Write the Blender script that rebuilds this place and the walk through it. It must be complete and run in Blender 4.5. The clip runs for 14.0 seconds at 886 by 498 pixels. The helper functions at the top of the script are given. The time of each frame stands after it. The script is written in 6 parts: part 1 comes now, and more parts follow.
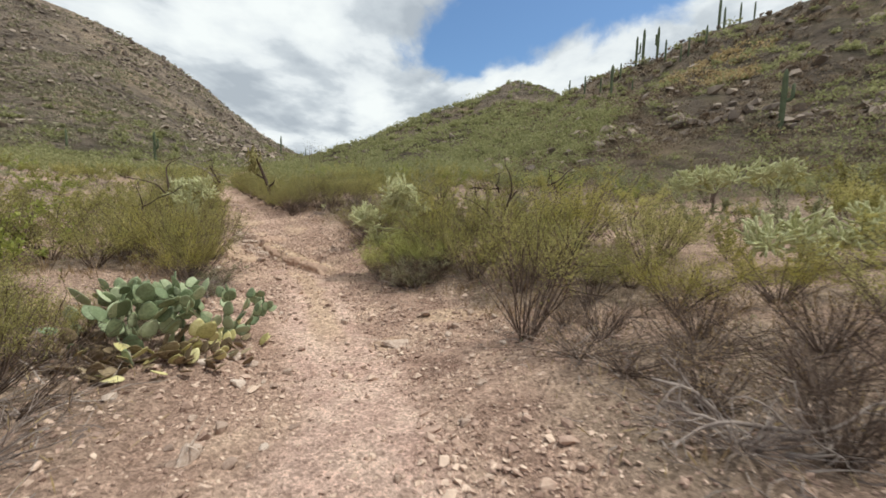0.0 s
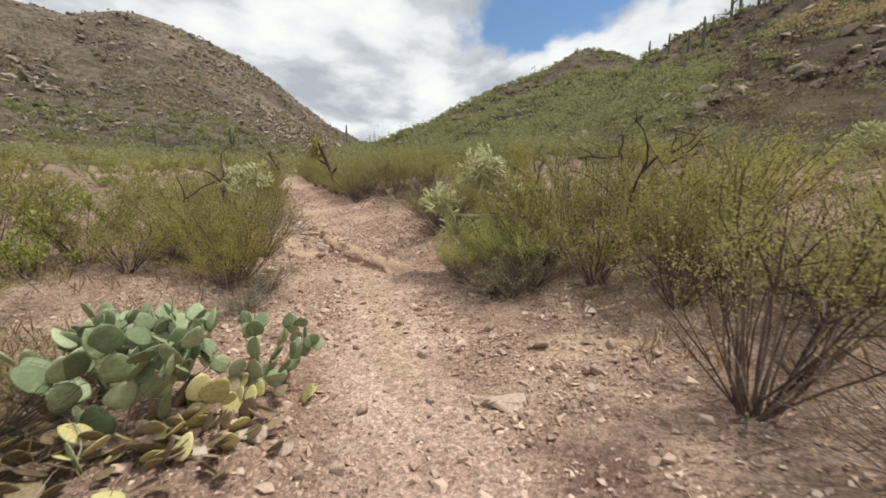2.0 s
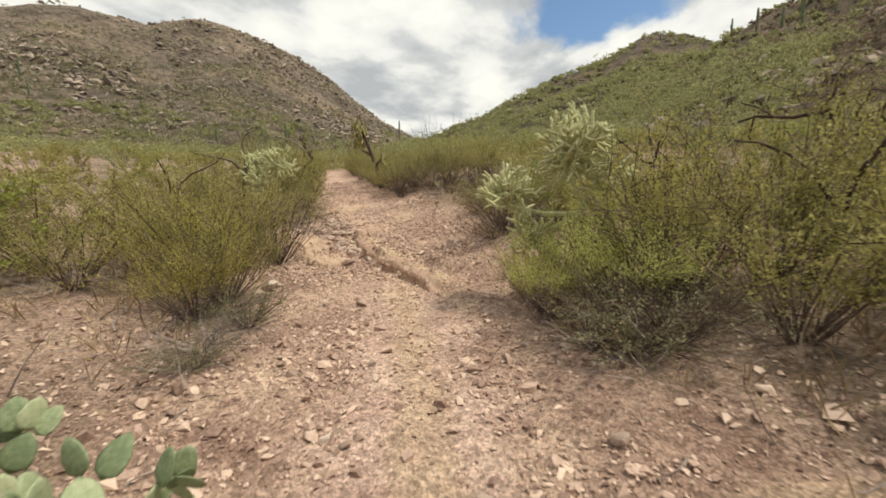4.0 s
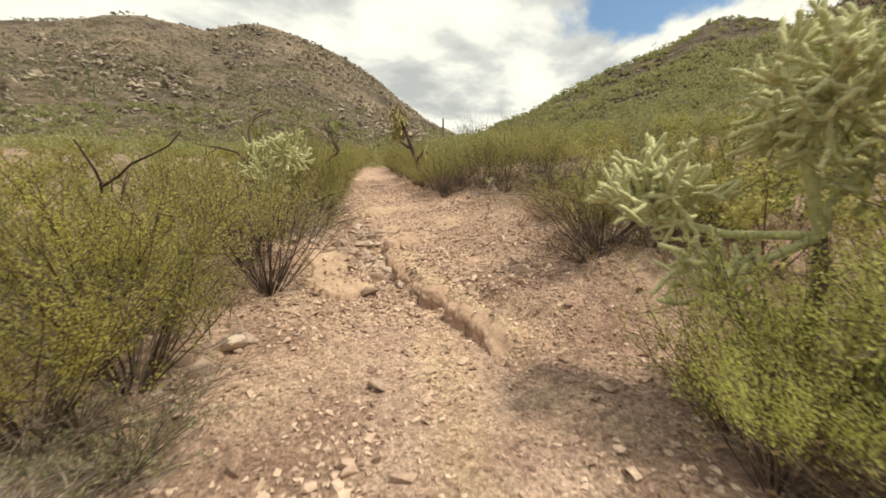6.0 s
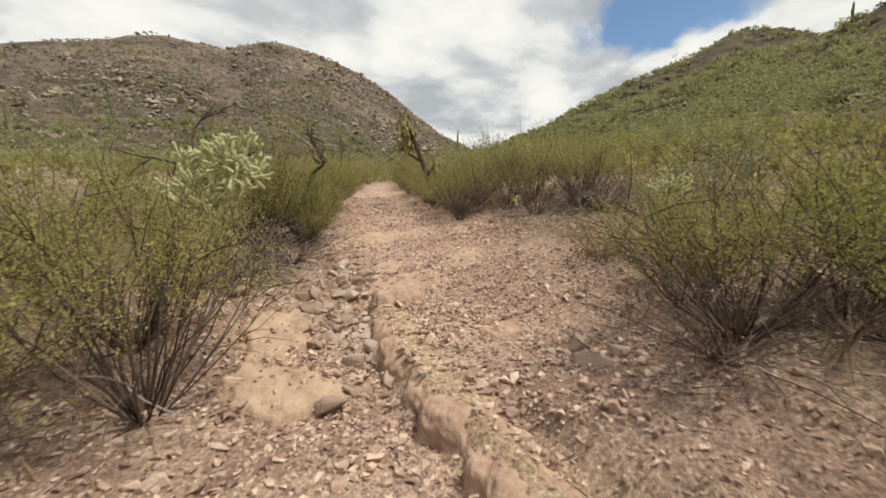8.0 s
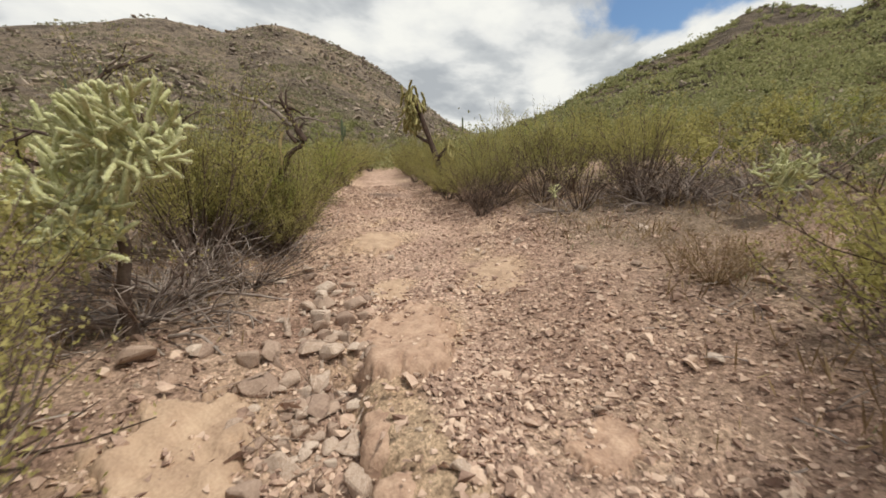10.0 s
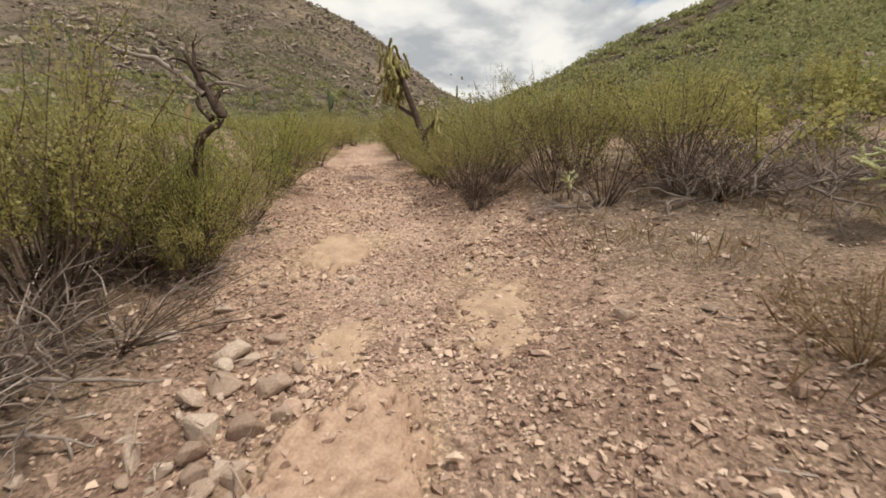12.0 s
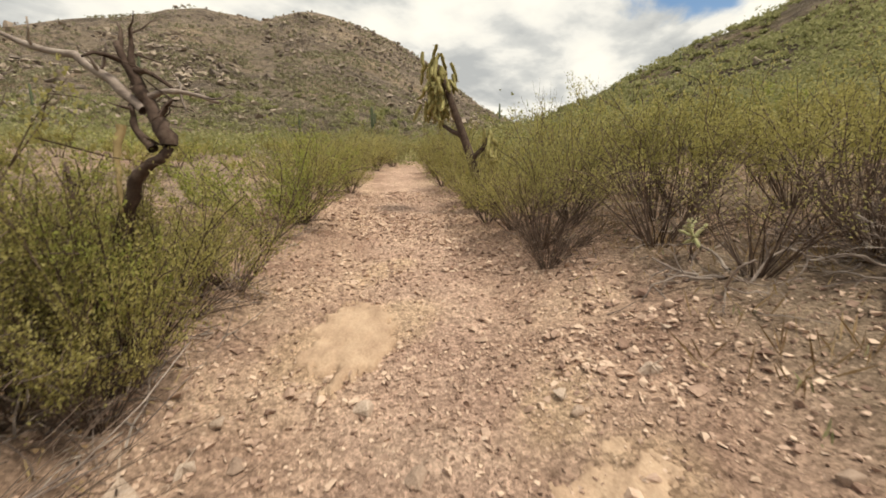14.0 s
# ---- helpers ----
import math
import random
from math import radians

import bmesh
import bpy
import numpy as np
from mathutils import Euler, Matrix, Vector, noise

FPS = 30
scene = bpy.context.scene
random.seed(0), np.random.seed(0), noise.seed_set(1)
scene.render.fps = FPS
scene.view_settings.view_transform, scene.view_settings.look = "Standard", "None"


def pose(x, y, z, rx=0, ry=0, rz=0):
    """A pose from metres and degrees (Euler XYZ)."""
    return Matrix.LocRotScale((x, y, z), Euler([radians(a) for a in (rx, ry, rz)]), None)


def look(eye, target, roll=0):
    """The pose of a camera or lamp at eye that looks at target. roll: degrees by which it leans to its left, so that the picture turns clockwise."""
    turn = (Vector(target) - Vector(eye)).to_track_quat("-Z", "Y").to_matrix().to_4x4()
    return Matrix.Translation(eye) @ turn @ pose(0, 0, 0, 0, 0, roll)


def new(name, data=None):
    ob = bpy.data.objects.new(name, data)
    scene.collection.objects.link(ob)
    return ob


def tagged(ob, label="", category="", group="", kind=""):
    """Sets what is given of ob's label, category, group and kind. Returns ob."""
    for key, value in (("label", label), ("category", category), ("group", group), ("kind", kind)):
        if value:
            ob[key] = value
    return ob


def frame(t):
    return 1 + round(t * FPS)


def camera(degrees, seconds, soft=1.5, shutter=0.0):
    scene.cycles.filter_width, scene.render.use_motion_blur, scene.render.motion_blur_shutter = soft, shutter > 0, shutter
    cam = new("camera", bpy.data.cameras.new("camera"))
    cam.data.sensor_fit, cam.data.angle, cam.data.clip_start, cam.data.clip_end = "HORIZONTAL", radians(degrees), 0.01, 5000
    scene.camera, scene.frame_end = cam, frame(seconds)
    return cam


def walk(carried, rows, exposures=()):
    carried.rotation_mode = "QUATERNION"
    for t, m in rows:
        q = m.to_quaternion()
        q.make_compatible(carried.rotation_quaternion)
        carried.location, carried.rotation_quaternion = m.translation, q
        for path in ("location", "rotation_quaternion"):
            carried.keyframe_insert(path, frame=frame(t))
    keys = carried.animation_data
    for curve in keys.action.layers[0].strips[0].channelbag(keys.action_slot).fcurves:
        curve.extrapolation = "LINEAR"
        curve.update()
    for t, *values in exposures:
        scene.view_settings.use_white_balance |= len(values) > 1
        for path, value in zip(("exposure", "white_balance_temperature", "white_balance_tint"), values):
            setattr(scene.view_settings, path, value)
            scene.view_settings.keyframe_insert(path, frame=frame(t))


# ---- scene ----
cam = camera(94.7, 14.0, 1.7, 0.35)
METRES, EYE, TILT, LEAN, TURN = 13.9, 1.5, 5.0, -0.6, 0.0
ROWS = [
    (0.0, 0.0, 0.0, 0.0, 0.17, -11.02, -0.85),
    (0.5, -0.0177, 0.0342, -0.0002, 1.73, -11.99, -0.17),
    (1.0, -0.0289, 0.0692, -0.0037, 4.05, -12.78, 0.73),
    (1.5, -0.0398, 0.1031, -0.0108, 6.48, -13.2, 1.52),
    (2.0, -0.0417, 0.1403, -0.0162, 8.63, -13.3, 2.12),
    (2.5, -0.05, 0.1765, -0.0212, 10.48, -13.19, 2.38),
    (3.0, -0.059, 0.2147, -0.0277, 12.19, -13.12, 2.6),
    (5.5, -0.125, 0.4077, -0.0506, 20.6, -13.76, 3.09),
    (6.0, -0.1428, 0.4435, -0.0534, 21.7, -13.3, 3.25),
    (6.5, -0.1577, 0.4815, -0.0532, 22.49, -12.43, 3.31),
    (7.0, -0.1719, 0.5186, -0.0536, 23.1, -11.65, 3.36),
    (7.5, -0.1879, 0.5543, -0.0546, 23.48, -11.17, 3.36),
    (8.0, -0.2033, 0.5905, -0.0565, 23.67, -11.24, 3.43),
    (10.5, -0.2883, 0.7338, -0.0626, 24.17, -13.6, 3.71),
    (11.0, -0.2984, 0.7608, -0.0637, 23.57, -14.27, 3.96),
    (11.5, -0.3017, 0.7887, -0.0598, 23.43, -15.48, 4.0),
    (12.0, -0.3083, 0.8127, -0.0547, 23.43, -16.96, 3.79),
    (12.5, -0.3231, 0.8388, -0.0515, 24.19, -17.98, 3.37),
    (13.0, -0.3357, 0.8651, -0.0503, 27.96, -16.95, 3.95),
    (13.5, -0.3509, 0.8908, -0.0504, 29.64, -15.81, 3.43),
    (14.0, -0.369, 0.9147, -0.0479, 28.95, -14.34, 3.79),
]
walk(cam, [(t, pose(0, 0, EYE, TILT, LEAN, TURN) @ pose(METRES * x, METRES * y, METRES * z, 90 + pitch, roll, yaw)) for t, x, y, z, yaw, pitch, roll in ROWS],
     [(0, 0.2, 6300, 4), (2, 0.22, 6500, 7), (3.2, 0.22, 6700, 7), (5.5, 0.37, 7450, 2), (6.2, 0.4, 7450, 3), (7.5, 0.17, 6750, 6), (8, 0.16, 6850, 6), (11, 0.12, 6750, 7), (12, 0.15, 6950, 8), (13, 0.22, 7050, 6), (14, 0.3, 7400, 6)])

# ---- light ----
SUN_EL, SUN_AZ = 66.0, 78.0          # degrees above the horizon; clockwise from +y
sun = new("sun", bpy.data.lights.new("sun", "SUN"))
sun.data.energy, sun.data.angle, sun.data.color = 3.1, radians(9), (1.0, 0.95, 0.87)
_s = Vector((math.sin(radians(SUN_AZ)) * math.cos(radians(SUN_EL)), math.cos(radians(SUN_AZ)) * math.cos(radians(SUN_EL)), math.sin(radians(SUN_EL))))
sun.matrix_world = look(_s * 60, (0, 0, 0))


def build_world():
    w = bpy.data.worlds.new("sky")
    scene.world = w
    w.use_nodes = True
    nt = w.node_tree
    nt.nodes.clear()
    N, L = nt.nodes.new, nt.links.new
    out, bg = N("ShaderNodeOutputWorld"), N("ShaderNodeBackground")
    sky = N("ShaderNodeTexSky")
    sky.sky_type, sky.sun_disc = "NISHITA", False
    sky.sun_elevation, sky.sun_rotation = radians(SUN_EL), radians(SUN_AZ)
    tc = N("ShaderNodeTexCoord")
    sep = N("ShaderNodeSeparateXYZ")
    L(tc.outputs["Generated"], sep.inputs[0])
    # clouds lie on a flat layer: divide the direction by its height
    zz = N("ShaderNodeMath"); zz.operation = "MAXIMUM"; zz.inputs[1].default_value = 0.0
    L(sep.outputs["Z"], zz.inputs[0])
    za = N("ShaderNodeMath"); za.operation = "ADD"; za.inputs[1].default_value = 0.35
    L(zz.outputs[0], za.inputs[0])
    dx = N("ShaderNodeMath"); dx.operation = "DIVIDE"; L(sep.outputs["X"], dx.inputs[0]); L(za.outputs[0], dx.inputs[1])
    dy = N("ShaderNodeMath"); dy.operation = "DIVIDE"; L(sep.outputs["Y"], dy.inputs[0]); L(za.outputs[0], dy.inputs[1])
    comb = N("ShaderNodeCombineXYZ"); L(dx.outputs[0], comb.inputs[0]); L(dy.outputs[0], comb.inputs[1])

    # the same layer seen flatter, for the cloud banks
    zb = N("ShaderNodeMath"); zb.operation = "ADD"; zb.inputs[1].default_value = 0.16
    L(zz.outputs[0], zb.inputs[0])
    ex = N("ShaderNodeMath"); ex.operation = "DIVIDE"; L(sep.outputs["X"], ex.inputs[0]); L(zb.outputs[0], ex.inputs[1])
    ey = N("ShaderNodeMath"); ey.operation = "DIVIDE"; L(sep.outputs["Y"], ey.inputs[0]); L(zb.outputs[0], ey.inputs[1])
    flat = N("ShaderNodeCombineXYZ"); L(ex.outputs[0], flat.inputs[0]); L(ey.outputs[0], flat.inputs[1])

    def noise_at(scale, offset, detail, rough, distort=0.0, stretch=(1, 1, 1), layer=comb):
        m = N("ShaderNodeMapping"); m.inputs["Location"].default_value = offset; m.inputs["Scale"].default_value = stretch
        L(layer.outputs[0], m.inputs["Vector"])
        n = N("ShaderNodeTexNoise"); n.inputs["Scale"].default_value = scale; n.inputs["Detail"].default_value = detail
        n.inputs["Roughness"].default_value = rough; n.inputs["Distortion"].default_value = distort
        L(m.outputs[0], n.inputs["Vector"])
        return n.outputs["Fac"]

    # one long rift of blue sky in the cloud layer, its rim broken up by noise
    turn, cx, cy = radians(33), 0.25, 1.19
    mp = N("ShaderNodeMapping"); mp.inputs["Rotation"].default_value = (0, 0, turn)
    mp.inputs["Location"].default_value = (-(cx * math.cos(turn) - cy * math.sin(turn)), -(cx * math.sin(turn) + cy * math.cos(turn)), 0)
    L(comb.outputs[0], mp.inputs["Vector"])
    mp2 = N("ShaderNodeMapping"); mp2.inputs["Scale"].default_value = (2.3, 5.0, 1)
    L(mp.outputs[0], mp2.inputs["Vector"])
    ln = N("ShaderNodeVectorMath"); ln.operation = "LENGTH"; L(mp2.outputs[0], ln.inputs[0])
    nz = N("ShaderNodeMath"); nz.operation = "MULTIPLY_ADD"; nz.inputs[1].default_value = 2.6; nz.inputs[2].default_value = -1.3
    L(noise_at(3.2, (0.4, 0.9, 0), 10, 0.58, 0.3, (1.1, 0.8, 1)), nz.inputs[0])
    cov = N("ShaderNodeMath"); cov.operation = "ADD"; L(ln.outputs["Value"], cov.inputs[0]); L(nz.outputs[0], cov.inputs[1])
    mask = N("ShaderNodeMapRange"); mask.interpolation_type = "SMOOTHSTEP"
    mask.inputs["From Min"].default_value = 0.66; mask.inputs["From Max"].default_value = 1.2
    L(cov.outputs[0], mask.inputs["Value"])
    # grey undersides and white billows
    cr = N("ShaderNodeValToRGB")
    e = cr.color_ramp.elements
    e[0].position, e[0].color = 0.38, (0.47, 0.50, 0.555, 1)
    e[1].position, e[1].color = 0.64, (0.97, 0.97, 0.965, 1)
    for at, c in ((0.47, (0.63, 0.655, 0.70, 1)), (0.535, (0.84, 0.85, 0.875, 1))):
        cr.color_ramp.elements.new(at).color = c
    L(noise_at(1.9, (3.4, 1.7, 0), 10, 0.54, 0.1, (1.0, 0.75, 1), flat), cr.inputs[0])
    cs = N("ShaderNodeVectorMath"); cs.operation = "SCALE"; cs.inputs["Scale"].default_value = 8.7
    L(cr.outputs[0], cs.inputs[0])
    ss = N("ShaderNodeVectorMath"); ss.operation = "MULTIPLY"; ss.inputs[1].default_value = (0.85, 1.0, 1.15)
    L(sky.outputs[0], ss.inputs[0])
    mix = N("ShaderNodeMix"); mix.data_type = "RGBA"
    L(mask.outputs[0], mix.inputs["Factor"]); L(ss.outputs[0], mix.inputs[6]); L(cs.outputs[0], mix.inputs[7])
    L(mix.outputs[2], bg.inputs["Color"])
    bg.inputs["Strength"].default_value = 0.10
    L(bg.outputs[0], out.inputs[0])


build_world()


# ---- materials ----
def material(name, stops, scale=6.0, rough=0.9, bump=0.3, fine=40.0, detail=6.0, trans=0.0, per_object=0.0, per_island=0.0, spec=0.2):
    """A node material: a colour ramp over coarse and fine noise, with relief; per_object and per_island vary the value."""
    m = bpy.data.materials.new(name)
    m.use_nodes = True
    nt = m.node_tree
    N, L = nt.nodes.new, nt.links.new
    b = nt.nodes["Principled BSDF"]
    tc = N("ShaderNodeTexCoord")
    n = N("ShaderNodeTexNoise"); n.inputs["Scale"].default_value = scale; n.inputs["Detail"].default_value = detail
    f = N("ShaderNodeTexNoise"); f.inputs["Scale"].default_value = fine; f.inputs["Detail"].default_value = 4
    L(tc.outputs["Object"], n.inputs["Vector"]); L(tc.outputs["Object"], f.inputs["Vector"])
    a = N("ShaderNodeMath"); a.operation = "MULTIPLY_ADD"; a.inputs[1].default_value = 0.4
    L(f.outputs["Fac"], a.inputs[0])
    h = N("ShaderNodeMath"); h.operation = "MULTIPLY"; h.inputs[1].default_value = 0.6
    L(n.outputs["Fac"], h.inputs[0]); L(h.outputs[0], a.inputs[2])
    value = a.outputs[0]
    for amount, src in ((per_island, "island"), (per_object, "object")):
        if not amount:
            continue
        src = N("ShaderNodeNewGeometry").outputs["Random Per Island"] if src == "island" else N("ShaderNodeObjectInfo").outputs["Random"]
        r = N("ShaderNodeMath"); r.operation = "MULTIPLY_ADD"; r.inputs[1].default_value = amount; r.inputs[2].default_value = -amount / 2
        L(src, r.inputs[0])
        s = N("ShaderNodeMath"); s.operation = "ADD"; L(value, s.inputs[0]); L(r.outputs[0], s.inputs[1])
        value = s.outputs[0]
    cr = N("ShaderNodeValToRGB")
    while len(cr.color_ramp.elements) < len(stops):
        cr.color_ramp.elements.new(0.5)
    for el, (p, c) in zip(cr.color_ramp.elements, stops):
        el.position, el.color = p, (*c, 1)
    L(value, cr.inputs[0]); L(cr.outputs[0], b.inputs["Base Color"])
    b.inputs["Roughness"].default_value = rough
    b.inputs["Specular IOR Level"].default_value = spec
    if bump:
        bp = N("ShaderNodeBump"); bp.inputs["Strength"].default_value = bump; bp.inputs["Distance"].default_value = 0.02
        L(a.outputs[0], bp.inputs["Height"]); L(bp.outputs[0], b.inputs["Normal"])
    if trans:
        t = N("ShaderNodeBsdfTranslucent"); L(cr.outputs[0], t.inputs["Color"])
        mx = N("ShaderNodeMixShader"); mx.inputs[0].default_value = trans
        L(b.outputs[0], mx.inputs[1]); L(t.outputs[0], mx.inputs[2])
        L(mx.outputs[0], nt.nodes["Material Output"].inputs["Surface"])
    return m


M_LEAF = material("creosote_leaf", [(0.25, (0.20, 0.182, 0.06)), (0.5, (0.37, 0.34, 0.12)), (0.78, (0.53, 0.48, 0.205))], 3, 0.55, 0, trans=0.5, per_island=0.25, per_object=0.3)
M_LEAF_GOLD = material("golden_leaf", [(0.25, (0.25, 0.215, 0.05)), (0.5, (0.46, 0.41, 0.11)), (0.78, (0.62, 0.56, 0.2))], 3, 0.55, 0, trans=0.5, per_island=0.25, per_object=0.2)
M_LEAF_GREEN = material("fresh_leaf", [(0.25, (0.19, 0.22, 0.05)), (0.5, (0.33, 0.355, 0.09)), (0.78, (0.44, 0.46, 0.15))], 3, 0.55, 0, trans=0.45, per_island=0.25, per_object=0.3)
M_LEAF_BRIGHT = material("yellow_green_leaf", [(0.25, (0.36, 0.37, 0.09)), (0.5, (0.55, 0.56, 0.17)), (0.78, (0.68, 0.69, 0.28))], 3, 0.55, 0, trans=0.55, per_island=0.25, per_object=0.3)
M_LEAF_GREY = material("grey_leaf", [(0.25, (0.16, 0.165, 0.08)), (0.5, (0.28, 0.28, 0.15)), (0.78, (0.42, 0.41, 0.25))], 3, 0.7, 0, trans=0.4, per_island=0.4, per_object=0.25)
M_LEAF_DRY = material("dry_leaf", [(0.25, (0.17, 0.11, 0.06)), (0.5, (0.28, 0.19, 0.105)), (0.78, (0.42, 0.31, 0.18))], 3, 0.8, 0, trans=0.25, per_island=0.5)
M_STEM = material("grey_brown_stem", [(0.3, (0.055, 0.038, 0.03)), (0.5, (0.12, 0.085, 0.068)), (0.75, (0.24, 0.185, 0.15))], 8, 0.9, 0.3, per_island=0.35)
M_DEAD = material("weathered_grey_wood", [(0.3, (0.13, 0.10, 0.09)), (0.5, (0.26, 0.21, 0.185)), (0.75, (0.42, 0.36, 0.32))], 8, 0.9, 0.4, per_island=0.4)
M_DARKWOOD = material("dark_dead_wood", [(0.3, (0.03, 0.02, 0.016)), (0.5, (0.075, 0.05, 0.04)), (0.75, (0.17, 0.125, 0.10))], 9, 0.9, 0.5)
M_PAD = material("prickly_pear_skin", [(0.3, (0.15, 0.19, 0.10)), (0.5, (0.27, 0.32, 0.18)), (0.75, (0.43, 0.46, 0.29))], 7, 0.6, 0.25, per_object=0.5, spec=0.3)
M_PAD_DEAD = material("withered_pad", [(0.3, (0.12, 0.085, 0.05)), (0.5, (0.24, 0.18, 0.11)), (0.75, (0.42, 0.34, 0.22))], 9, 0.9, 0.5, per_object=0.4)
M_HARDPAN = material("tan_hardpan", [(0.3, (0.24, 0.15, 0.11)), (0.5, (0.40, 0.27, 0.20)), (0.72, (0.56, 0.405, 0.305))], 9, 0.95, 0.7, fine=55, detail=10)
M_SAND = material("tan_packed_sand", [(0.3, (0.29, 0.195, 0.14)), (0.5, (0.425, 0.30, 0.215)), (0.72, (0.545, 0.405, 0.295))], 6, 0.95, 0.7, fine=60, detail=10)
M_PAD_PALE = material("ageing_pad_skin", [(0.3, (0.34, 0.30, 0.12)), (0.5, (0.55, 0.49, 0.22)), (0.75, (0.68, 0.62, 0.36))], 9, 0.6, 0.2, per_object=0.3)
M_CHOLLA = material("cholla_spines", [(0.3, (0.55, 0.54, 0.34)), (0.5, (0.72, 0.70, 0.48)), (0.75, (0.86, 0.83, 0.64))], 14, 0.7, 0.4, trans=0.15, per_island=0.3)
M_CHOLLA_JOINT = material("cholla_joint", [(0.3, (0.30, 0.31, 0.14)), (0.5, (0.50, 0.50, 0.27)), (0.75, (0.70, 0.68, 0.44))], 30, 0.7, 0.6, fine=120)
M_CHOLLA_OLD = material("old_cholla_skin", [(0.3, (0.16, 0.14, 0.05)), (0.5, (0.30, 0.27, 0.11)), (0.75, (0.46, 0.41, 0.2))], 18, 0.7, 0.5)
M_SAGUARO = material("saguaro_skin", [(0.3, (0.07, 0.09, 0.05)), (0.5, (0.12, 0.145, 0.085)), (0.75, (0.2, 0.21, 0.14))], 2, 0.8, 0.3)
ROCK_STOPS = [(0.22, (0.22, 0.142, 0.112)), (0.5, (0.46, 0.325, 0.258)), (0.8, (0.66, 0.505, 0.40))]
M_STONE = material("pink_gravel", ROCK_STOPS, 9, 0.95, 0.5, per_island=0.55)
M_ROCK = material("field_rock", [(0.2, (0.29, 0.205, 0.165)), (0.5, (0.43, 0.32, 0.255)), (0.8, (0.64, 0.53, 0.45))], 9, 0.95, 0.6, per_object=0.5)
M_OUTCROP = material("brown_outcrop", [(0.25, (0.15, 0.12, 0.102)), (0.5, (0.27, 0.217, 0.178)), (0.78, (0.42, 0.34, 0.27))], 1.2, 0.95, 0.7, per_island=0.5)
M_SCRUB = material("hillside_scrub", [(0.25, (0.20, 0.205, 0.09)), (0.5, (0.31, 0.31, 0.145)), (0.78, (0.43, 0.415, 0.22))], 0.6, 0.8, 0, trans=0.45, per_island=0.4)
M_SCRUB_BROWN = material("brown_hillside_scrub", [(0.25, (0.10, 0.07, 0.05)), (0.5, (0.21, 0.155, 0.11)), (0.78, (0.34, 0.27, 0.19))], 0.6, 0.8, 0, trans=0.35, per_island=0.6)
M_FAR_SCRUB = material("far_scrub", [(0.25, (0.20, 0.185, 0.11)), (0.5, (0.29, 0.265, 0.17)), (0.78, (0.39, 0.355, 0.24))], 0.6, 0.8, 0, trans=0.3, per_island=0.4)
M_STRAW = material("straw_grass", [(0.25, (0.28, 0.2, 0.1)), (0.5, (0.45, 0.34, 0.18)), (0.78, (0.6, 0.48, 0.28))], 3, 0.8, 0, trans=0.3, per_island=0.4)


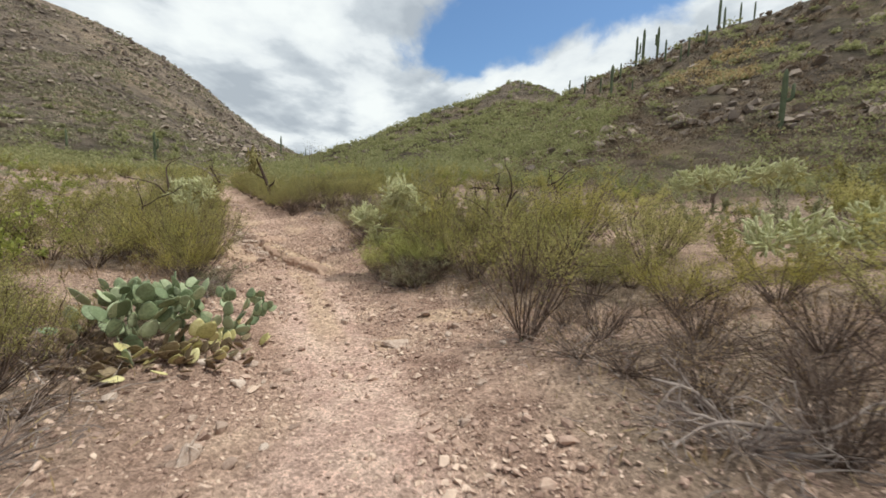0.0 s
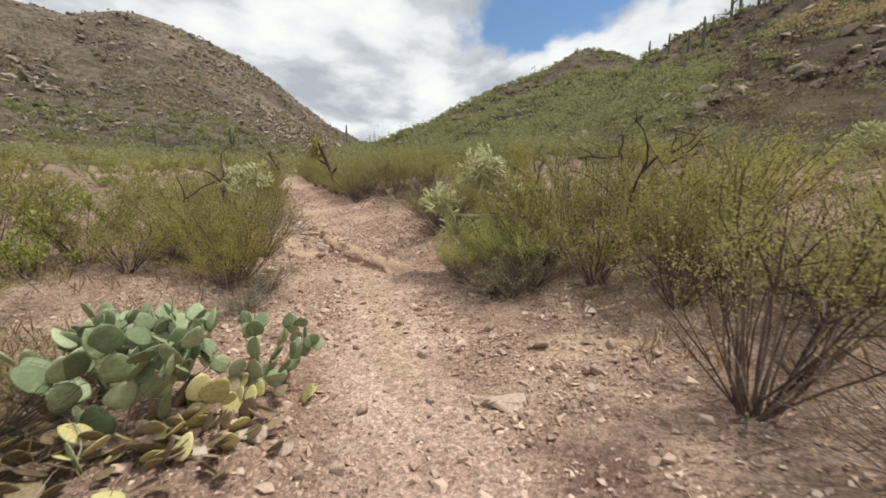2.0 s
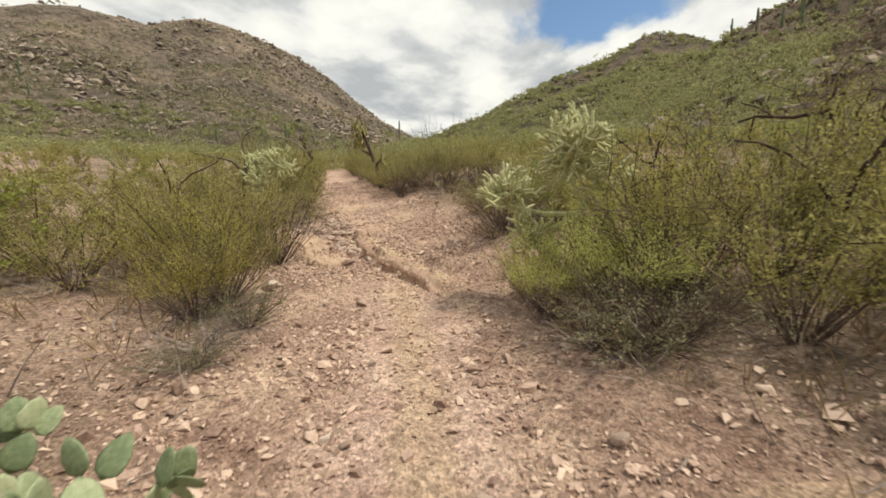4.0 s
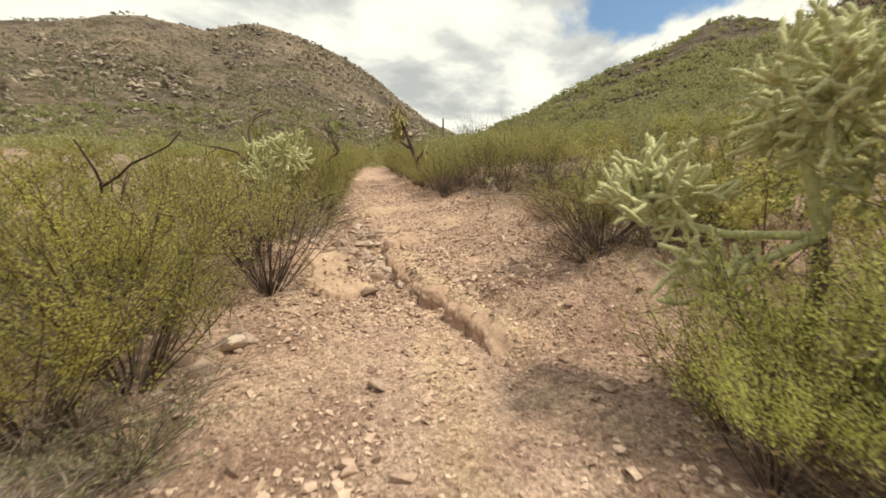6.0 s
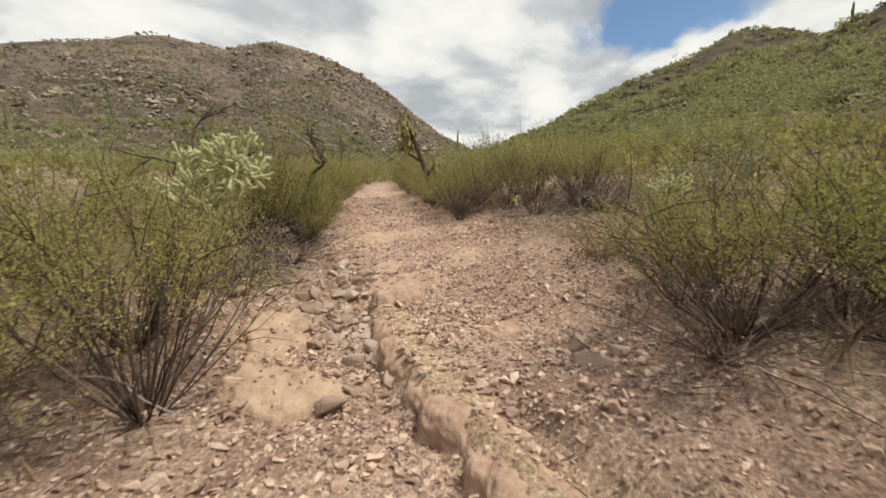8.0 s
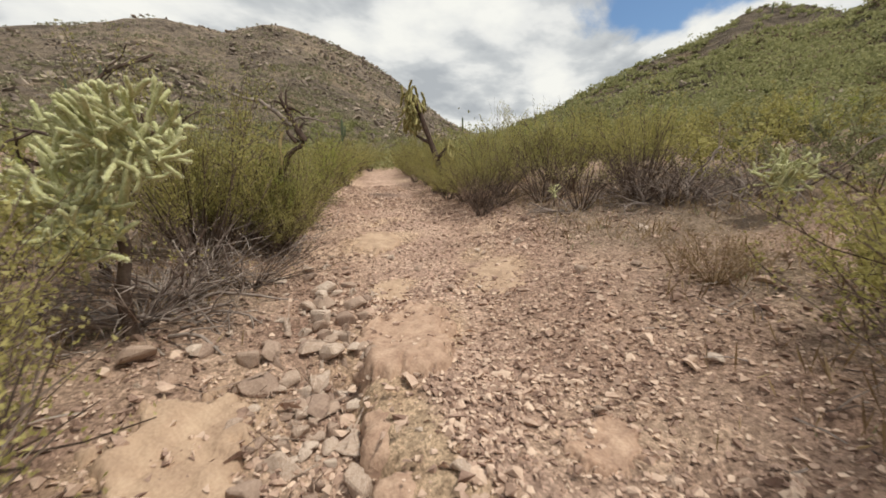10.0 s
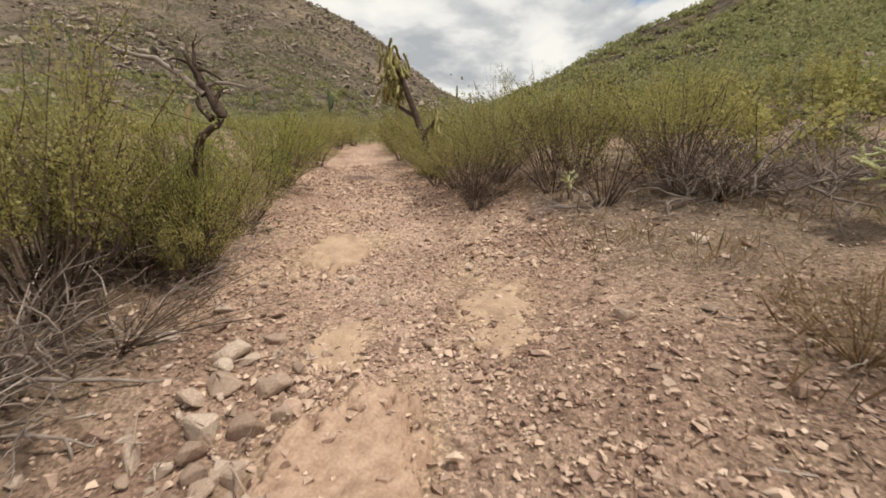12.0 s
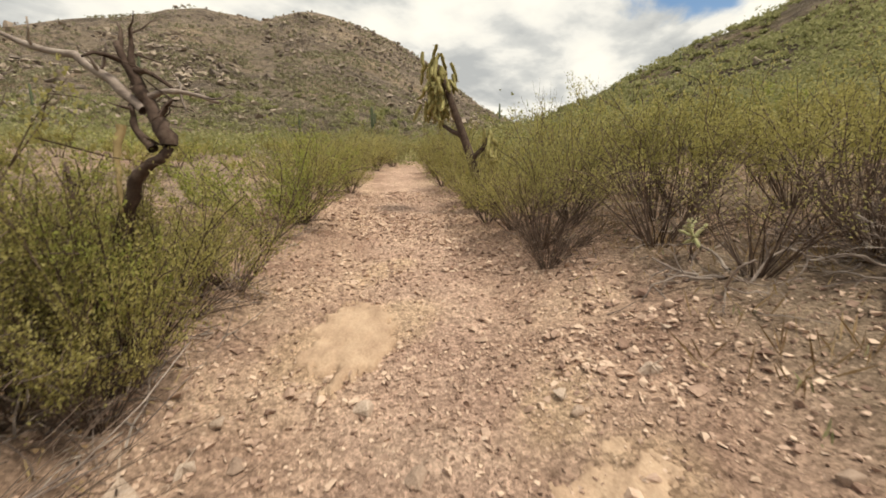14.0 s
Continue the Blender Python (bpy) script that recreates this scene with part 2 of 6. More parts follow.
def ground_material():
    m = bpy.data.materials.new("stony_desert_soil")
    m.use_nodes = True
    nt = m.node_tree
    N, L = nt.nodes.new, nt.links.new
    b = nt.nodes["Principled BSDF"]
    tc = N("ShaderNodeTexCoord")

    def noise_at(scale, detail=6, rough=0.55):
        n = N("ShaderNodeTexNoise"); n.inputs["Scale"].default_value = scale; n.inputs["Detail"].default_value = detail; n.inputs["Roughness"].default_value = rough
        L(tc.outputs["Object"], n.inputs["Vector"])
        return n.outputs["Fac"]

    def ramp(fac, stops):
        cr = N("ShaderNodeValToRGB")
        while len(cr.color_ramp.elements) < len(stops):
            cr.color_ramp.elements.new(0.5)
        for el, (p, c) in zip(cr.color_ramp.elements, stops):
            el.position, el.color = p, (*c, 1)
        L(fac, cr.inputs[0])
        return cr.outputs[0]

    def mix(fac, a, c, kind="MIX"):
        x = N("ShaderNodeMix"); x.data_type = "RGBA"; x.blend_type = kind
        if isinstance(fac, float):
            x.inputs["Factor"].default_value = fac
        else:
            L(fac, x.inputs["Factor"])
        L(a, x.inputs[6]); L(c, x.inputs[7])
        return x.outputs[2]

    def attr(name):
        a = N("ShaderNodeAttribute"); a.attribute_name = name
        return a.outputs["Fac"]

    soil = ramp(noise_at(1.3), [(0.3, (0.28, 0.178, 0.137)), (0.5, (0.415, 0.285, 0.22)), (0.7, (0.545, 0.395, 0.296))])
    path = ramp(noise_at(2.2), [(0.3, (0.48, 0.32, 0.262)), (0.5, (0.58, 0.41, 0.335)), (0.7, (0.66, 0.49, 0.395))])
    tan = ramp(noise_at(3.0), [(0.3, (0.44, 0.305, 0.21)), (0.7, (0.57, 0.425, 0.30))])
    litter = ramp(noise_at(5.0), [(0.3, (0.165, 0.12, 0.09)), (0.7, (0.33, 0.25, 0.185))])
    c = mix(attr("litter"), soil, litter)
    c = mix(attr("trail"), c, path)
    c = mix(attr("tan"), c, tan)
    # stones too small to be built, as grain at three sizes
    vo = N("ShaderNodeTexVoronoi"); vo.inputs["Scale"].default_value = 34; L(tc.outputs["Object"], vo.inputs["Vector"])
    for scale, lo, hi, amount in ((34, 0.62, 1.3, 0.8), (70, 0.6, 1.35, 0.8), (15, 0.75, 1.18, 0.6)):
        v = N("ShaderNodeTexVoronoi"); v.inputs["Scale"].default_value = scale
        wv = N("ShaderNodeVectorMath"); wv.operation = "ADD"; wv.inputs[1].default_value = (scale * 1.7, scale * 0.3, 0)
        L(tc.outputs["Object"], wv.inputs[0]); L(wv.outputs[0], v.inputs["Vector"])
        sepc = N("ShaderNodeSeparateColor"); L(v.outputs["Color"], sepc.inputs[0])
        c = mix(amount, c, ramp(sepc.outputs[0], [(0.0, (lo, lo * 0.97, lo * 0.95)), (0.5, (1, 1, 1)), (1.0, (hi, hi, hi))]), "MULTIPLY")
    # hillsides: brown rock, tan soil patches and dull green growth
    hill = ramp(noise_at(0.32, 12, 0.74), [(0.36, (0.12, 0.095, 0.08)), (0.45, (0.22, 0.175, 0.142)), (0.54, (0.31, 0.248, 0.19)), (0.68, (0.44, 0.345, 0.25))])
    green = ramp(noise_at(0.6, 8, 0.65), [(0.35, (0.10, 0.105, 0.045)), (0.65, (0.24, 0.225, 0.11))])
    pale = ramp(noise_at(0.42, 12, 0.78), [(0.36, (0.145, 0.118, 0.102)), (0.44, (0.29, 0.235, 0.195)), (0.53, (0.42, 0.34, 0.27)), (0.68, (0.56, 0.45, 0.34))])
    hill = mix(attr("pale"), hill, pale)
    gm = N("ShaderNodeMapRange"); gm.inputs["From Min"].default_value = 0.47; gm.inputs["From Max"].default_value = 0.62
    L(noise_at(0.35, 8, 0.65), gm.inputs["Value"])
    gmul = N("ShaderNodeMath"); gmul.operation = "MULTIPLY"; L(gm.outputs[0], gmul.inputs[0]); L(attr("green"), gmul.inputs[1])
    hill = mix(gmul.outputs[0], hill, green)
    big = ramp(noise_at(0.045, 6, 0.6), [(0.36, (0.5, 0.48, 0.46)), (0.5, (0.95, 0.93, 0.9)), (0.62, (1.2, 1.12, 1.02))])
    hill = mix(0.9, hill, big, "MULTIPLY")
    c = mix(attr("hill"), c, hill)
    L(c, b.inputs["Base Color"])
    b.inputs["Roughness"].default_value = 0.95
    b.inputs["Specular IOR Level"].default_value = 0.15
    ad = N("ShaderNodeMath"); ad.operation = "ADD"
    vd = N("ShaderNodeMath"); vd.operation = "MULTIPLY"; vd.inputs[1].default_value = 0.25
    L(vo.outputs["Distance"], vd.inputs[0])
    L(noise_at(26, 10, 0.75), ad.inputs[0]); L(vd.outputs[0], ad.inputs[1])
    bp = N("ShaderNodeBump"); bp.inputs["Strength"].default_value = 0.85; bp.inputs["Distance"].default_value = 0.045
    L(ad.outputs[0], bp.inputs["Height"])
    # ribs and gullies of the hillsides
    hr = N("ShaderNodeMath"); hr.operation = "MULTIPLY"; L(noise_at(0.33, 12, 0.76), hr.inputs[0]); L(attr("hill"), hr.inputs[1])
    hb = N("ShaderNodeBump"); hb.inputs["Strength"].default_value = 1.0; hb.inputs["Distance"].default_value = 4.5
    L(hr.outputs[0], hb.inputs["Height"]); L(bp.outputs[0], hb.inputs["Normal"]); L(hb.outputs[0], b.inputs["Normal"])
    return m


M_GROUND = ground_material()

# ---- the lie of the land ----
# the trail's centre line: x, y, height
TRAIL = np.array([(0.3, -8, 0.2), (0.1, -3, 0.08), (-0.15, 0.5, 0.02), (-0.5, 2.4, -0.1), (-0.95, 4.2, -0.33), (-1.7, 5.7, -0.25), (-2.4, 7.5, -0.15), (-3.15, 9.0, -0.17),
                  (-4.0, 10.6, -0.07), (-4.9, 12.0, 0.17), (-5.75, 13.5, 0.4), (-6.7, 15.2, 0.64), (-8.4, 17.6, 1.02), (-10.2, 20.0, 1.42), (-12.5, 23.2, 1.9), (-15.7, 29.2, 2.4), (-19, 34, 3.0), (-30, 50, 5.0)])
# skyline: azimuth from +y, elevation in degrees as seen from the trail, distance of the ridge, distance of the foot
SKY_AZ = [-180, -130, -100, -85, -74, -66, -57.5, -54, -50.5, -46, -42, -38, -34, -30.6, -27.5, -23, -20, -18.5, -11, -6, -0.7, 4.2, 7.5, 9.2, 11, 15, 17.5, 20, 23.5, 27, 30.5, 33, 36, 45, 70, 100, 140, 180]
SKY_EL = [4, 6, 9, 11, 13.4, 15.6, 18.1, 18.1, 17.5, 19.1, 18.6, 17.5, 15.8, 13.8, 11.2, 8.2, 6.6, 6.4, 8.8, 11.1, 13.3, 14.7, 16.2, 17, 17.4, 16.6, 15.4, 16, 17.6, 18.4, 19.1, 20.6, 21.2, 22, 20, 14, 6, 4]
RIDGE_AZ = [-180, -100, -60, -40, -25, -19, -12, 0, 10, 17, 20, 35, 60, 100, 180]
RIDGE_R = [160, 150, 170, 170, 165, 150, 110, 105, 125, 120, 85, 78, 75, 90, 160]
FOOT_R = [60, 50, 45, 45, 55, 60, 32, 26, 24, 22, 20, 17, 17, 25, 60]
HUB = (-2.5, 7.5)


def vnoise(x, y, seed=0):
    """Smooth value noise on a unit lattice, 0 to 1."""
    xi, yi = np.floor(x).astype(np.int64), np.floor(y).astype(np.int64)
    fx, fy = x - xi, y - yi
    fx, fy = fx * fx * (3 - 2 * fx), fy * fy * (3 - 2 * fy)

    def h(a, b):
        n = (a * 374761393 + b * 668265263 + seed * 974634777) & 0xFFFFFFFF
        n = ((n ^ (n >> 13)) * 1274126177) & 0xFFFFFFFF
        return ((n ^ (n >> 16)) & 0xFFFF) / 65535.0
    return (h(xi, yi) * (1 - fx) + h(xi + 1, yi) * fx) * (1 - fy) + (h(xi, yi + 1) * (1 - fx) + h(xi + 1, yi + 1) * fx) * fy


def fbm(x, y, octaves=4, seed=0, gain=0.5):
    v, a, s = 0.0, 1.0, 0.0
    for o in range(octaves):
        v = v + a * vnoise(x * 2 ** o + 17.3 * o, y * 2 ** o - 9.1 * o, seed + o)
        s, a = s + a, a * gain
    return v / s


def smooth(e0, e1, v):
    u = np.clip((v - e0) / (e1 - e0), 0, 1)
    return u * u * (3 - 2 * u)


def along(poly, x, y):
    """Signed distance to a polyline (right of it is positive) and the place along it, in rows."""
    best, side, place = np.full(np.shape(x), 1e9), np.zeros(np.shape(x)), np.zeros(np.shape(x))
    for i in range(len(poly) - 1):
        ax, ay, bx, by = poly[i][0], poly[i][1], poly[i + 1][0], poly[i + 1][1]
        dx, dy = bx - ax, by - ay
        u = np.clip(((x - ax) * dx + (y - ay) * dy) / (dx * dx + dy * dy), 0, 1)
        d = np.hypot(x - ax - u * dx, y - ay - u * dy)
        s = np.where((x - ax) * dy - (y - ay) * dx > 0, 1.0, -1.0)
        m = d < best
        best, side, place = np.where(m, d, best), np.where(m, s, side), np.where(m, i + u, place)
    return best * side, place


RUT = np.array([(-5.6, 12.4), (-5.2, 11.75), (-4.68, 11.19), (-4.16, 10.75), (-3.62, 10.32), (-3.25, 10.04), (-2.85, 9.65), (-2.4, 9.2)])
# thin edges of bared strata beside the ledge
STRATA = [np.array([(-3.05, 11.45), (-2.5, 10.8), (-2.1, 10.38), (-1.8, 9.85)]), np.array([(-2.4, 11.2), (-1.95, 10.7), (-1.6, 10.25)]), np.array([(-2.9, 10.75), (-2.45, 10.25), (-2.1, 9.8)])]


def height(x, y):
    x, y = np.asarray(x, float), np.asarray(y, float)
    d, k = along(TRAIL, x, y)
    zt = np.interp(k, np.arange(len(TRAIL)), TRAIL[:, 2])
    a = np.abs(d)
    bank = np.where(d > 0, 0.15 * np.maximum(a - 0.6, 0) - 0.0, np.where(a < 3, 0.15 * np.maximum(a - 0.6, 0), 0.36 + 0.06 * (a - 3)))
    bank = np.minimum(bank, 2.3)
    # two low mounds beside the trail
    bank = bank + 0.32 * np.exp(-((x + 1.5) ** 2 + (y - 11.3) ** 2) / 1.6) + 0.14 * np.exp(-((x - 1.1) ** 2 + (y - 3.9) ** 2) / 1.2) + 0.15 * np.exp(-((x + 4.6) ** 2 + (y - 17.2) ** 2) / 3)
    z = zt + bank
    near = smooth(30, 14, np.hypot(x - HUB[0], y - HUB[1]))
    z = z + near * ((fbm(x * 0.8, y * 0.8, 3, 3) - 0.5) * 0.16 * smooth(0.5, 2.0, a) + (fbm(x * 3, y * 3, 3, 9) - 0.5) * (0.035 + 0.05 * smooth(0.4, 1.4, a)) + (fbm(x * 7, y * 7, 3, 4, 0.6) - 0.5) * (0.025 + 0.045 * smooth(0.35, 0.9, a)))
    # the washed-out ledge that crosses the trail: low on its near side, a shelf behind its crest, a gully where it runs out
    rd, rk = along(RUT, x, y)
    ends = smooth(0.0, 0.6, rk) * smooth(len(RUT) - 1.0, len(RUT) - 2.4, rk)
    w = (fbm(x * 3, y * 3, 3, 21) - 0.5) * 0.16 - rd
    z = z + ends * (0.13 * smooth(-0.02, 0.08, w) * smooth(1.4, 0.3, w) - 0.08 * smooth(-0.7, -0.1, w) * smooth(0.02, -0.05, w))
    z = z - smooth(3.3, 4.1, rk) * ends * 0.17 * smooth(0.2, 0.33, w) * smooth(0.66, 0.45, w)
    for i, line in enumerate(STRATA):
        sd, sk = along(line, x, y)
        q = (fbm(x * 5, y * 5, 3, 61 + i) - 0.5) * 0.2 - sd
        z = z + 0.05 * smooth(-0.02, 0.03, q) * smooth(0.4, 0.05, q) * smooth(0, 0.4, sk) * smooth(len(line) - 1.0, len(line) - 1.5, sk)
    # hills
    r = np.hypot(x - HUB[0], y - HUB[1])
    az = np.degrees(np.arctan2(x - HUB[0], y - HUB[1]))
    el = np.interp(az, SKY_AZ, SKY_EL)
    R, f = np.interp(az, RIDGE_AZ, RIDGE_R), np.interp(az, RIDGE_AZ, FOOT_R)
    top = 1.4 + R * np.tan(np.radians(el))
    u = (r - f) / (R - f)
    rough = (fbm(x / 14, y / 14, 5, 31, 0.55) - 0.5)
    body = np.where(u < 1, np.where(u > 0, u * (0.72 + 0.28 * np.clip(u, 0, 1)), 0), np.maximum(1 - 1.3 * (u - 1), -0.2))
    foot_z = np.minimum(z, 2.6 + 0.02 * r)
    w = smooth(-0.15, 0.22, u)
    hill = foot_z + (top - foot_z) * body + rough * 10 * np.clip(u, 0, 1) * (1 - smooth(0.75, 1.0, u) * 0.85) * smooth(0, 0.3, u)
    return z * (1 - w) + hill * w


def axis(lo, hi, step, grow_down, grow_up, limit):
    """Grid lines: even from lo to hi, ever wider beyond."""
    mid = list(np.arange(lo, hi + step / 2, step))
    s, v, right = step, hi, []
    while v < limit:
        s *= grow_up; v += s; right.append(v)
    s, v, left = step, lo, []
    while v > -limit:
        s *= grow_down; v -= s; left.append(v)
    return np.array(left[::-1] + mid + right)


def build_ground():
    xs, ys = axis(-8.6, 2.2, 0.06, 1.045, 1.05, 420), axis(0.8, 17.0, 0.06, 1.1, 1.035, 420)
    X, Y = np.meshgrid(xs, ys)
    Z = height(X, Y)
    nx, ny = len(xs), len(ys)
    verts = np.stack([X.ravel(), Y.ravel(), Z.ravel()], 1)
    i = (np.arange(ny - 1)[:, None] * nx + np.arange(nx - 1)[None, :]).ravel()
    faces = np.stack([i, i + 1, i + nx + 1, i + nx], 1)
    me = bpy.data.meshes.new("ground")
    me.from_pydata(verts, [], faces.tolist())
    me.polygons.foreach_set("use_smooth", np.ones(len(faces), bool))
    d, k = along(TRAIL, X.ravel(), Y.ravel())
    x, y = X.ravel(), Y.ravel()
    wob = (fbm(x * 1.5, y * 1.5, 3, 51) - 0.5) * 0.7
    early = smooth(7.5, 5.0, k)      # the trodden strip is clear at first, then the wash is all stones
    trail = smooth(0.8, 0.3, np.abs(d) + wob) * (0.45 + 0.55 * early)
    rd, rk = along(RUT, x, y)
    tan = smooth(-0.12, -0.02, wob * 0.2 - rd) * smooth(0.5, 0.3, wob * 0.5 - rd) * smooth(0.2, 1, rk) * smooth(7, 6, rk)
    tan = np.maximum(tan, 0.75 * smooth(0.3, 0.12, np.abs(d - 0.05) + wob * 0.35) * smooth(4.2, 5.0, k) * smooth(8.2, 7.0, k))     # the trodden strip is bare earth
    for cx, cy, sx, sy in ((-7.2, 15.05, 0.35, 0.8), (-5.45, 12.55, 0.5, 0.8), (-5.75, 11.1, 0.35, 0.65), (-5.2, 10.55, 0.4, 0.35), (-7.9, 16.3, 0.25, 0.6), (-0.65, 5.1, 0.28, 0.2), (0.3, 5.9, 0.8, 0.35), (-5.15, 14.3, 0.4, 0.7), (-6.05, 13.5, 0.22, 0.4), (-5.6, 14.9, 0.25, 0.4)):
        q = np.hypot((x - cx) / sx, (y - cy) / sy)
        tan = np.maximum(tan, smooth(1.15, 0.75, q + wob * 1.6) * 0.7)
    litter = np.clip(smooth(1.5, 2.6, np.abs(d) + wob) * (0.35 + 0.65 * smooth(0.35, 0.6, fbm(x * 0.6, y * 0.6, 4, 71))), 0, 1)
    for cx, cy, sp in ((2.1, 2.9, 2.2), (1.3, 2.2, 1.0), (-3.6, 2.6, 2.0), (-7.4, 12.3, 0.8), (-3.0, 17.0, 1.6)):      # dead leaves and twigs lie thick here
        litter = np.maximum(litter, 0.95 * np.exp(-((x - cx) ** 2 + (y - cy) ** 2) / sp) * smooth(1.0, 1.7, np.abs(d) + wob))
    r, az = np.hypot(x - HUB[0], y - HUB[1]), np.degrees(np.arctan2(x - HUB[0], y - HUB[1]))
    f = np.interp(az, RIDGE_AZ, FOOT_R)
    hill = smooth(0.75, 1.25, r / f)
    green = smooth(-24, -17, az) * 0.9 + 0.1 + 0.75 * smooth(120, 50, r) * smooth(-17, -24, az)
    green = green - 0.55 * smooth(17, 24, az) - 0.8 * smooth(4, 8, az) * smooth(21, 17, az) * smooth(82, 96, r)
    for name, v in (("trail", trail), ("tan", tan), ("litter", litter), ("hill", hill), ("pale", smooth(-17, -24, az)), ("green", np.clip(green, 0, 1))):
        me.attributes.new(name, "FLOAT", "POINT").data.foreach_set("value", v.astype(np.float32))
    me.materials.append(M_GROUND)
    tagged(new("ground", me), "pinkish stony desert ground rising into rocky hills", "ground", kind="structure")


build_ground()


def ground_z(x, y):
    return float(height(np.array([x]), np.array([y]))[0])


# ---- plant and stone shapes ----
class Soup:
    """Collects vertices and faces of one mesh."""

    def __init__(self):
        self.v, self.f, self.n = [], [], 0

    def add(self, verts, faces):
        self.v.append(np.asarray(verts, float))
        self.f.extend([tuple(int(i) + self.n for i in f) for f in faces])
        self.n += len(verts)

    def tube(self, pts, radii, sides=4):
        """A tapered tube along a line of points, closed at its tip."""
        pts = np.asarray(pts, float)
        rings = []
        for i, p in enumerate(pts):
            t = pts[min(i + 1, len(pts) - 1)] - pts[max(i - 1, 0)]
            t /= np.linalg.norm(t) + 1e-9
            a = np.cross(t, (0.31, 0.92, 0.24)); a /= np.linalg.norm(a) + 1e-9
            b = np.cross(t, a)
            for s in range(sides):
                w = 2 * math.pi * s / sides
                rings.append(p + radii[i] * (math.cos(w) * a + math.sin(w) * b))
        n = len(pts)
        faces = [(i * sides + s, i * sides + (s + 1) % sides, (i + 1) * sides + (s + 1) % sides, (i + 1) * sides + s) for i in range(n - 1) for s in range(sides)]
        faces.append(tuple((n - 1) * sides + s for s in range(sides)))
        self.add(rings, faces)

    def leaves(self, centres, rng, size, slim=0.45, up=0.3, ways=None, plain=False):
        """A small folded leaf at each centre, turned at random."""
        c = np.asarray(centres, float)
        n = len(c)
        if not n:
            return
        ax = rng.normal(size=(n, 3)); ax[:, 2] = np.abs(ax[:, 2]) * 0.6 + up
        ax = ax if ways is None else np.asarray(ways, float)
        ax = ax / np.linalg.norm(ax, axis=1)[:, None]
        sd = np.cross(ax, rng.normal(size=(n, 3))); sd /= np.linalg.norm(sd, axis=1)[:, None] + 1e-9
        s = (np.asarray(size, float).reshape(-1, 1) if np.ndim(size) else size) * rng.uniform(0.6, 1.35, (n, 1))
        if plain:       # a small simple blade
            v = np.stack([c + sd * s * slim * 0.5, c - sd * s * slim * 0.5, c + ax * s], 1).reshape(-1, 3)
            i = np.arange(n) * 3 + self.n
            self.v.append(v)
            self.f.extend(np.stack([i, i + 1, i + 2], 1).tolist())
            self.n += 3 * n
            return
        v = np.stack([c, c + ax * s * 0.5 + sd * s * slim * 0.5, c + ax * s, c + ax * s * 0.5 - sd * s * slim * 0.5], 1).reshape(-1, 3)
        i = np.arange(n) * 4 + self.n
        self.v.append(v)
        self.f.extend(np.stack([i, i + 1, i + 2, i + 3], 1).tolist())
        self.n += 4 * n

    def mesh(self, name, mat, shade=False):
        me = bpy.data.meshes.new(name)
        me.from_pydata(np.concatenate(self.v), [], self.f)
        me.materials.append(mat)
        if shade:
            me.polygons.foreach_set("use_smooth", np.ones(len(me.polygons), bool))
        return me


def part(name, me, parent, label=""):
    ob = new(name, me)
    ob.parent = parent
    if label:
        ob["label"] = label
    return ob


def stem_line(rng, start, way, length, n=6, wander=0.14, rise=0.0):
    p, w, out = np.array(start, float), np.array(way, float), []
    w /= np.linalg.norm(w)
    for i in range(n):
        out.append(p.copy())
        w = w + rng.normal(size=3) * wander + np.array((0, 0, rise))
        w /= np.linalg.norm(w)
        p = p + w * length / (n - 1)
    return np.array(out)


